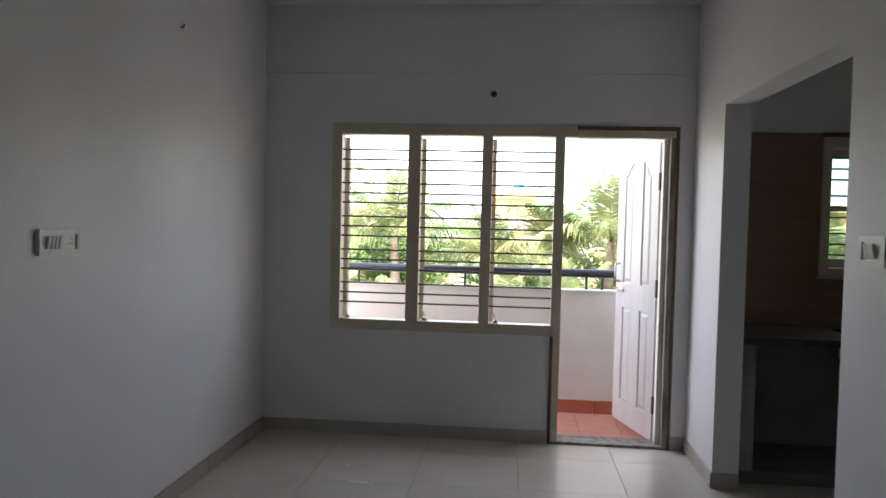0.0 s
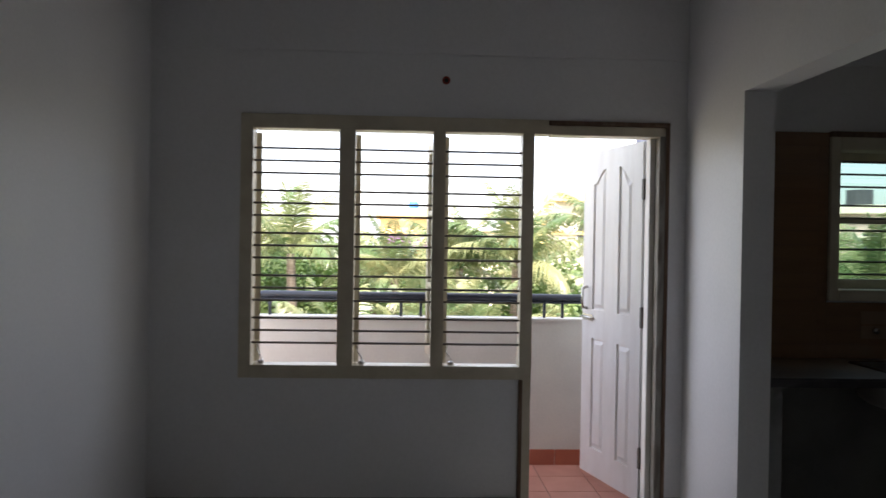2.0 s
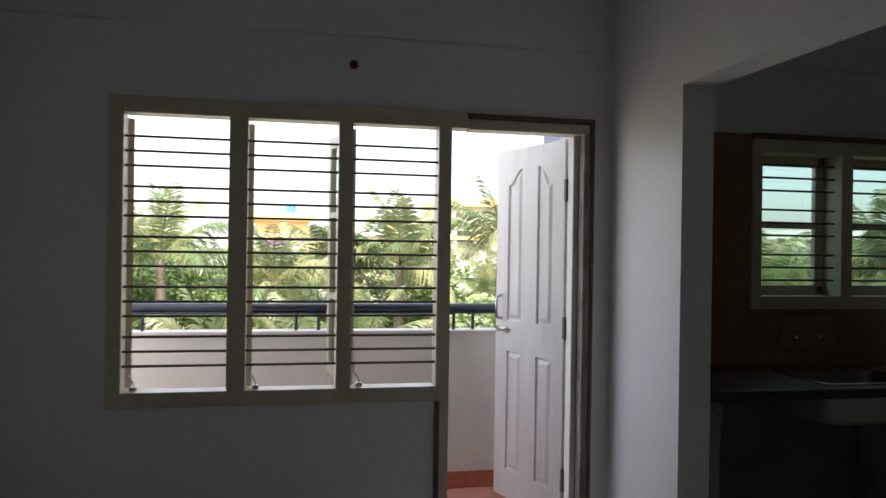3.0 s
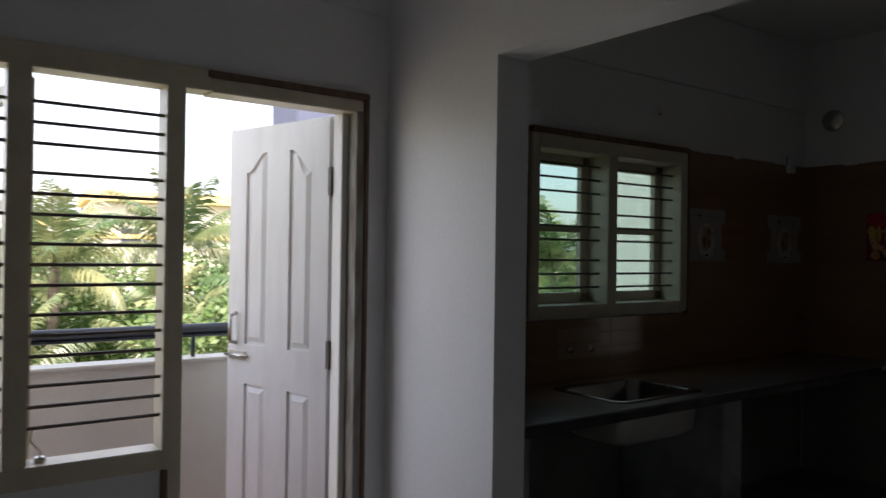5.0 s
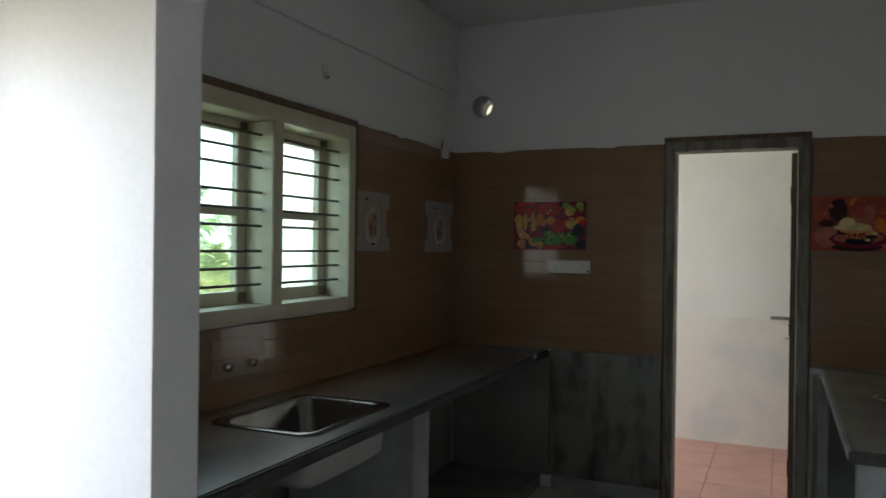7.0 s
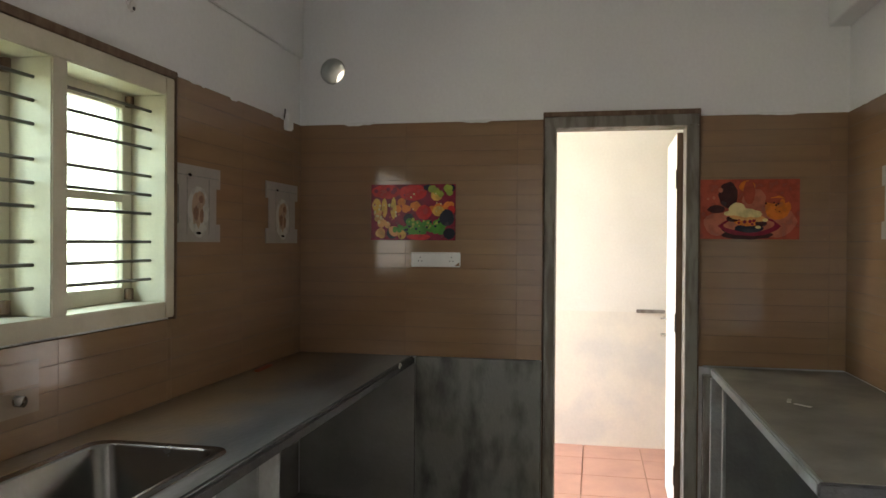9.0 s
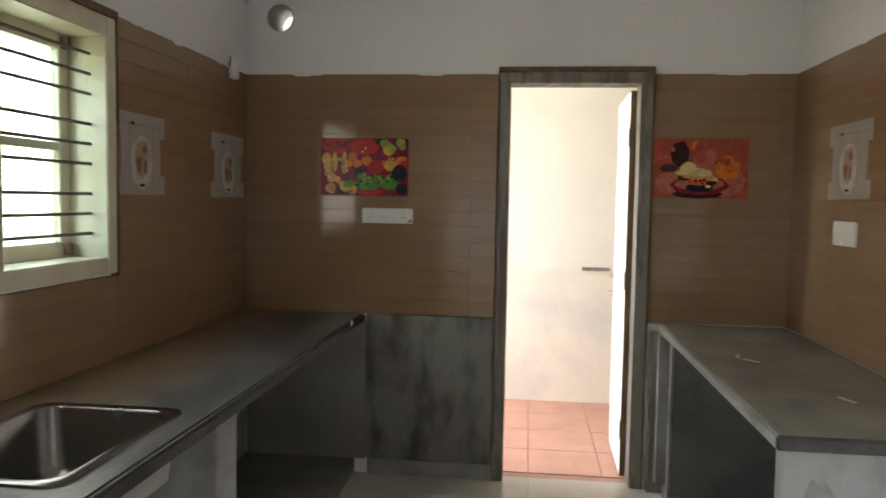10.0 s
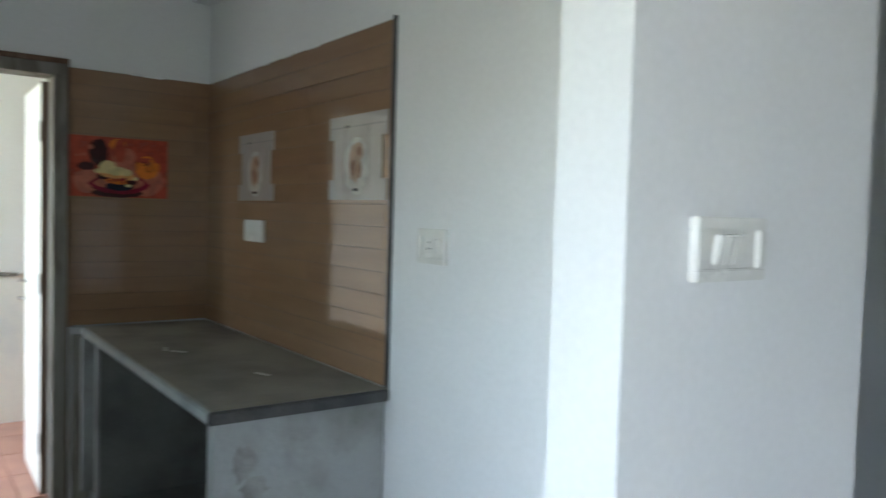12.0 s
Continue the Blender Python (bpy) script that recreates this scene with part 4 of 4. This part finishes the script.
def palm_mesh(seed):
    """Crown of a coconut palm: arched fronds, each a rib with two rows of narrow leaflets."""
    rnd = random.Random(seed)
    verts, faces = [], []
    n = 14
    for k in range(n):
        az = 2 * math.pi * (k * 0.618 + rnd.uniform(-0.06, 0.06))
        age = k / (n - 1)                 # young fronds stand up, old ones hang
        up = radians(84 - 78 * age + rnd.uniform(-9, 9))
        L_ = rnd.uniform(2.5, 3.3) * (0.72 + 0.28 * min(1, age * 3))
        droop = 0.25 + 0.75 * age + rnd.uniform(-0.1, 0.25)
        p, seg = Vector((0, 0, 0)), 18
        side = Vector((-math.sin(az), math.cos(az), 0))
        twist = rnd.uniform(-0.35, 0.35)
        prev = None
        for i in range(seg + 1):
            t = i / seg
            el = up - droop * 1.15 * t * t - droop * 0.2 * t
            d = Vector((math.cos(az) * math.cos(el), math.sin(az) * math.cos(el), math.sin(el)))
            upv = d.cross(side) * -1
            wr = 0.035 * (1 - t) + 0.006
            b = len(verts)
            verts += [p - side * wr, p + side * wr, p - upv * wr]
            if prev is not None:
                for j in range(3):
                    faces.append((prev + j, prev + (j + 1) % 3, b + (j + 1) % 3, b + j))
            prev = b
            if i > 2:
                ll = 0.70 * math.sin(math.pi * min(1, 0.2 + t * 0.72)) + 0.10
                for s in (-1, 1):
                    for h in (0, 0.33, 0.66):
                        q = p - d * (L_ / seg * h)
                        a = (side * s * 0.8 + upv * (twist * s + 0.12) + d * (0.45 + 0.5 * t) - Vector((0, 0, 1)) * rnd.uniform(0.05, 0.5)).normalized()
                        l1 = ll * rnd.uniform(0.85, 1.1)
                        mid = q + a * l1 * 0.5
                        tip = q + a * l1 - Vector((0, 0, l1 * rnd.uniform(0.15, 0.5) * (0.5 + age)))
                        w_ = d * 0.026
                        c = len(verts)
                        verts += [q - w_ * 0.6, q + w_ * 0.6, mid + w_, mid - w_, tip]
                        faces += [(c, c + 1, c + 2, c + 3), (c + 3, c + 2, c + 4)]
            p = p + d * (L_ / seg)
    me = bpy.data.meshes.new("crown")
    me.from_pydata([tuple(v) for v in verts], [], faces)
    me.materials.append(M["frond"])
    return me


CROWNS = [palm_mesh(s) for s in (1, 2, 3, 4)]


def trunk_mesh(h):
    bm = bmesh.new()
    last = None
    for i in range(9):
        t = i / 8
        r = 0.19 - 0.07 * t
        ring = [bm.verts.new((0.35 * math.sin(1.4 * t) * t + r * math.cos(a) * (1 + 0.1 * (i % 2)) - 0.35 * math.sin(1.4), r * math.sin(a) * (1 + 0.1 * (i % 2)), -h * (1 - t))) for a in [2 * math.pi * j / 10 for j in range(10)]]
        if last:
            for j in range(10):
                bm.faces.new((last[j], last[(j + 1) % 10], ring[(j + 1) % 10], ring[j]))
        last = ring
    return mesh_of("trunk", bm, M["bark"], True)


TRUNK = trunk_mesh(9.5)


def polar(az, d):
    return d * math.sin(radians(az)), d * math.cos(radians(az))


prnd = random.Random(5)
PALMS = [(-9.2, 23, 1.1, 1.1), (2.9, 24, 0.7, 1.0), (7.0, 24, 1.0, 1.25), (-1.8, 23, 0.4, 1.0), (4, 20, -1.2, 1.0), (-6, 18, -1.3, 1.0), (13.5, 19, -1.2, 1.0), (-15, 17, -0.9, 1.0), (-3, 15, -1.8, 0.9), (3, 14.5, -1.9, 0.9),
         (14.2, 24, 1.6, 1.1), (21, 21, 0.1, 1.0), (30, 19, 0.4, 1.0), (33, 14.5, -0.8, 1.0), (39.4, 23, 1.0, 1.2), (26, 22, -0.3, 1.0), (42, 20, -0.3, 1.0), (-20, 22, 0.2, 1.0), (-9, 14, -2.0, 0.9),
         (8, 30, -0.2, 1.0), (-4, 33, -0.3, 1.0), (14, 34, -0.5, 1.0), (24, 33, 0.2, 1.0), (-13, 34, 0.3, 1.0), (34, 34, 0.3, 1.0), (0, 20, -1.4, 1.0), (11, 14, -2.4, 0.9), (46, 26, 0.2, 1.0), (-24, 28, 0.5, 1.0)]
for i, (az, d, z, sc) in enumerate(PALMS):
    x, y = polar(az, d)
    ob = thing("palm_tree", "sunlit green coconut palm beyond the balcony", "palm", (x, y, z), "palms outside", rz=prnd.uniform(0, 360))
    c = new("crown", CROWNS[i % 4])
    c.parent, c.scale = ob, (sc * 0.8, sc * 0.8, sc * 0.8)
    t_ = new("trunk", TRUNK)
    t_.parent = ob


def leaf_tree(seed, r, hgt, n):
    """Crown of many small leaves in clumps."""
    rnd = random.Random(seed)
    verts, faces = [], []
    clumps = [(Vector((rnd.gauss(0, 0.45), rnd.gauss(0, 0.45), rnd.uniform(-0.8, 0.75))) * r, rnd.uniform(0.22, 0.42) * r) for _ in range(26)]
    for _ in range(n):
        c, cr = rnd.choice(clumps)
        v = Vector((rnd.gauss(0, 1), rnd.gauss(0, 1), rnd.gauss(0, 1))).normalized() * cr * rnd.uniform(0.75, 1.05)
        p = c + v
        a = Vector((rnd.uniform(-1, 1), rnd.uniform(-1, 1), rnd.uniform(-0.8, 0.4))).normalized()
        s_ = a.orthogonal().normalized() * rnd.uniform(0.03, 0.055)
        a *= rnd.uniform(0.10, 0.18)
        b = len(verts)
        verts += [p, p + a * 0.5 + s_, p + a, p + a * 0.5 - s_]
        faces.append((b, b + 1, b + 2, b + 3))
    me = bpy.data.meshes.new("crown")
    me.from_pydata([tuple(v) for v in verts], [], faces)
    me.materials.append(M["leaf"])
    return me


TREES = [leaf_tree(1, 1.9, 3, 9000), leaf_tree(2, 2.2, 3, 9000)]
for i, (az, d, z, sc) in enumerate([(19.5, 14.5, -0.9, 1.0), (-2, 27, -0.9, 1.2), (17, 17, -2.0, 1.0), (24, 15, -2.6, 1.0), (-13, 26, -1.2, 1.3), (5, 26, -2.0, 1.3), (-8, 30, -1, 1.4), (30, 27, -1.5, 1.4), (40, 30, -1.2, 1.4),
                                    (11, 26, -2.2, 1.3), (-18, 30, -1, 1.4), (37, 15, -3.2, 1.0), (-1, 40, -2, 2.0), (9, 42, -2, 2.0), (19, 40, -2, 2.0), (28, 42, -2, 2.0), (-10, 42, -2, 2.0), (-20, 42, -2, 2.0), (38, 44, -2, 2.0)]):
    x, y = polar(az, d)
    ob = thing("leafy_tree", "dark green leafy tree among the palms", "tree", (x, y, z), "leafy trees", rz=prnd.uniform(0, 360))
    c = new("crown", TREES[i % 2])
    c.parent, c.scale = ob, (sc, sc, sc)
    bm = rod((0, 0, GZ - z), (0, 0, -0.3), 0.2, 0.1)
    for k in range(5):
        a = k * 1.3
        rod((0, 0, -1.2 + 0.2 * k), (math.cos(a) * 1.1 * sc, math.sin(a) * 1.1 * sc, 0.2 * k), 0.07, 0.03, bm=bm)
    part("trunk", bm, M["bark"], ob)


def far_house(label, az, d, w, depth, top, paint, trim, balcony=None, rz=0, tank=0.4):
    """A distant block of flats: body, roof slab, parapet, water tank, storeys of windows."""
    x, y = polar(az, d)
    ob = thing("apartment_house", label, "house", (x, y, GZ), "houses beyond the palms", rz=rz)
    h = top - GZ
    part("wall", box(-w / 2, w / 2, 0, depth, 0, h), paint, ob)
    part("roof", box(-w / 2 - 0.4, w / 2 + 0.4, -0.5, depth + 0.4, h - 0.35, h + 0.25), trim, ob)
    for zz in np.arange(3.1, h - 1, 3.1):
        part("band", box(-w / 2 - 0.1, w / 2 + 0.1, -0.15, 0, zz - 0.15, zz + 0.1), trim, ob)
    n = max(2, int(w / 3.2))
    for st in range(int(h / 3.1)):
        for k in range(n):
            wx, wz = -w / 2 + (k + 0.5) * w / n, st * 3.1 + 1.1 + (h % 3.1) * 0.5
            if wz + 1.4 > h:
                continue
            win = part("window", box(wx - 0.65, wx + 0.65, -0.06, 0.0, wz, wz + 1.35), M["wht"], ob)
            part("pane", box(wx - 0.55, wx + 0.55, -0.09, -0.061, wz + 0.1, wz + 1.25), M["wdark"], win)
    part("tank", rod((w * 0.2, depth * 0.4, h + 0.25), (w * 0.2, depth * 0.4, h + 0.6 + tank), tank, seg=16), M["tarp" if balcony else "wdark"], ob)
    if balcony:
        part("balcony", box(-1.6, 1.6, -1.4, -0.16, h - 2.9, h - 1.8), balcony, ob)
    return ob


far_house("orange-yellow house with a purple balcony beyond palms", -0.4, 62, 3.8, 8, 3.9, M["yel"], M["yel"], M["pur"], 4)
far_house("long cream house beyond the palms", 5.5, 66, 9, 8, 2.9, M["crm"], M["wht"], None, 0)
far_house("cream and orange block of flats beyond palms", 15, 52, 8.5, 9, 4.7, M["crm"], M["yel"], None, -8)
far_house("yellow house beyond the palms", 9.5, 75, 7, 8, 4.3, M["yel"], M["crm"], None, -4)
far_house("yellow block of flats beyond palms", 23, 60, 9, 9, 3.2, M["yel"], M["crm"], None, -14)
far_house("pale pink house with a dark rooftop tank", 29.9, 60, 6, 9, 4.3, M["pink"], M["crm"], None, -24, 0.9)
far_house("white house beyond the palms", -12, 70, 12, 9, 2.8, M["wht"], M["crm"], None, 10)
far_house("cream house beyond the palms", 38, 55, 10, 9, 2.8, M["crm"], M["wht"], None, -25)
shed = thing("blue_roof_shed", "low shed with a blue roof below the kitchen window", "shed", (19.4, 19.1, GZ), rz=-40)
part("wall", box(-2, 2, -1.5, 1.5, 0, 6.8), M["wht"], shed)
part("roof", box(-2.4, 2.4, -1.9, 1.9, 6.8, 7.0, 0.03), M["tarp"], shed)

# ---------------------------------------------------------------- tiled surfaces (last)


def tile_mesh(w, h, th, material):
    """One tile with a small bevel; local xy plane, top at z = 0."""
    e = 0.0012 if w > 0.2 and h > 0.2 else 0.0010
    v = [(-w / 2, -h / 2, -th), (w / 2, -h / 2, -th), (w / 2, h / 2, -th), (-w / 2, h / 2, -th),
         (-w / 2, -h / 2, -e), (w / 2, -h / 2, -e), (w / 2, h / 2, -e), (-w / 2, h / 2, -e),
         (-w / 2 + e, -h / 2 + e, 0), (w / 2 - e, -h / 2 + e, 0), (w / 2 - e, h / 2 - e, 0), (-w / 2 + e, h / 2 - e, 0)]
    f_ = [(4 * k + i, 4 * k + (i + 1) % 4, 4 * k + 4 + (i + 1) % 4, 4 * k + 4 + i) for k in (0, 1) for i in range(4)] + [(8, 9, 10, 11), (3, 2, 1, 0)]
    me = bpy.data.meshes.new("tile")
    me.from_pydata(v, [], f_)
    me.materials.append(material)
    return me


TILES = {}


def lay(parent, base, u, v, u0, u1, v0, v1, tu, tv, gap, th, material, jitter=0.0, skip=(), off=0.0):
    """Tiles over a rectangle u0..u1, v0..v1 of the plane through base along u and v, cut at its ends."""
    u, v, base = Vector(u), Vector(v), Vector(base)
    rot = Matrix((u, v, u.cross(v))).transposed()
    row = 0
    b = v0
    while b < v1 - 0.005:
        tb = min(b + tv, v1)
        a = u0 - (off if row % 2 else 0)
        while a < u1 - 0.005:
            ta = min(a + tu, u1)
            a_ = max(a, u0)
            if ta - a_ > 0.012 and not any(s[0] - 0.001 <= (a_ + ta) / 2 <= s[1] and s[2] <= (b + tb) / 2 <= s[3] for s in skip):
                key = (round(ta - a_, 3), round(tb - b, 3), th, material.name)
                if key not in TILES:
                    TILES[key] = tile_mesh(ta - a_ - (0.0006 if tv < 0.1 else gap), tb - b - gap, th, material)
                o = new("tile", TILES[key])
                m = rot.to_4x4()
                tilt = Euler((prnd.uniform(-jitter, jitter), prnd.uniform(-jitter, jitter), 0)).to_matrix().to_4x4()
                o.matrix_basis = Matrix.Translation(base + u * (a_ + ta) / 2 + v * (b + tb) / 2) @ m @ tilt
                o.parent = parent
            a = a + tu
        b, row = b + tv, row + 1


lay(floor, (0, 0, 0), (1, 0, 0), (0, 1, 0), W, E + 0.06, -3.0, N, 0.6, 0.6, 0.0015, 0.0055, M["floor"], 0.0006)
lay(floor_balcony, (0, 0, -0.03), (1, 0, 0), (0, 1, 0), W - 0.15, 1.4, NO, PY, 0.3, 0.3, 0.005, 0.0055, M["terra"], 0.002)
lay(floor_utility, (0, 0, -0.01), (1, 0, 0), (0, 1, 0), E + 0.16, UX, 2.4, 5.4, 0.4, 0.4, 0.006, 0.0055, M["terra_u"], 0.002)
TZ0, TZ1, TH, TW = CT + 0.001, 2.115, 0.0785, 0.60
tiles_n = tagged(part("tiled_dado_north", box(P1, KX0 - 0.001, N - 0.0082, N, TZ0, TZ1), M["tgrout"]), "brown glazed strip tiles on the kitchen wall", "wall tiles", kind="structure")
part("bed", box(KX0, KX1 + 0.014, N - 0.0082, N, TZ0, KZ0 - 0.011), M["tgrout"], tiles_n)
part("bed", box(KX1 + 0.015, E, N - 0.0082, N, TZ0, TZ1), M["tgrout"], tiles_n)
tiles_e = tagged(part("tiled_dado_east", box(E - 0.0082, E, S, 3.017, TZ0, TZ1), M["tgrout"]), "brown glazed strip tiles on the kitchen wall", "wall tiles", kind="structure")
part("bed", box(E - 0.0082, E, 3.798, N, TZ0, TZ1), M["tgrout"], tiles_e)
tiles_s = tagged(part("tiled_dado_south", box(2.66, E, S, S + 0.0082, TZ0, TZ1), M["tgrout"]), "brown glazed strip tiles with a dark exposed edge", "wall tiles", kind="structure")
part("edge_strip", box(2.650, 2.66, S, S + 0.0125, TZ0 - 0.03, TZ1 + 0.01), M["edge"], tiles_s)
TY = 0.009
lay(tiles_n, (0, N - TY, 0), (1, 0, 0), (0, 0, 1), P1, KX0, TZ0, TZ1, TW, TH, 0.0014, 0.0055, M["tile"], 0.0009)
lay(tiles_n, (0, N - TY, 0), (1, 0, 0), (0, 0, 1), KX0, KX1 + 0.014, TZ0, KZ0 - 0.011, TW, TH, 0.0014, 0.0055, M["tile"], 0.0009)
lay(tiles_n, (0, N - TY, 0), (1, 0, 0), (0, 0, 1), KX1 + 0.015, E - TY, TZ0, TZ1, TW, TH, 0.0014, 0.0055, M["tile"], 0.0009)
lay(tiles_e, (E - TY, 0, 0), (0, -1, 0), (0, 0, 1), -3.017, -S - TY, TZ0, TZ1, TW, TH, 0.0014, 0.0055, M["tile"], 0.0009)
lay(tiles_e, (E - TY, 0, 0), (0, -1, 0), (0, 0, 1), -N + TY, -3.798, TZ0, TZ1, TW, TH, 0.0014, 0.0055, M["tile"], 0.0009)
lay(tiles_s, (0, S + TY, 0), (-1, 0, 0), (0, 0, 1), -E + TY, -2.66, TZ0, TZ1, TW, TH, 0.0014, 0.0055, M["tile"], 0.0009)


def plaster_lip(parent, base, u, length, seed):
    """Ragged blobs of wall plaster lapping over the top course of tiles."""
    rnd = random.Random(seed)
    u, base = Vector(u), Vector(base)
    out = u.cross(Vector((0, 0, 1)))
    at = rnd.uniform(0.05, 0.3)
    while at < length - 0.2:
        w, h = rnd.uniform(0.05, 0.22), rnd.uniform(0.004, 0.014)
        xs = [w * k / 6 for k in range(7)]
        low = [0.0] + [-h * rnd.uniform(0.35, 1) for _ in range(5)] + [0.0]
        bm = bmesh.new()
        rows = [[bm.verts.new(base + u * (at + x) + out * d + Vector((0, 0, z))) for x, z in zip(xs, zz)] for d, zz in ((0.0125, low), (0.0125, [0.004] * 7), (-0.003, [0.010] * 7))]
        for a, b in zip(rows, rows[1:]):
            for i in range(6):
                bm.faces.new((a[i], a[i + 1], b[i + 1], b[i]))
        bmesh.ops.recalc_face_normals(bm, faces=bm.faces[:])
        part("plaster_lip", bm, M["wall"], parent)
        at += w + rnd.uniform(0.1, 0.5)


plaster_lip(tiles_n, (KX1 + 0.02, N, TZ1), (1, 0, 0), E - KX1 - 0.05, 3)
plaster_lip(tiles_e, (E, N - 0.05, TZ1), (0, -1, 0), N - 3.85, 5)
plaster_lip(tiles_e, (E, 3.0, TZ1), (0, -1, 0), 0.6, 6)
plaster_lip(tiles_s, (E - 0.03, S, TZ1), (-1, 0, 0), E - 2.7, 8)
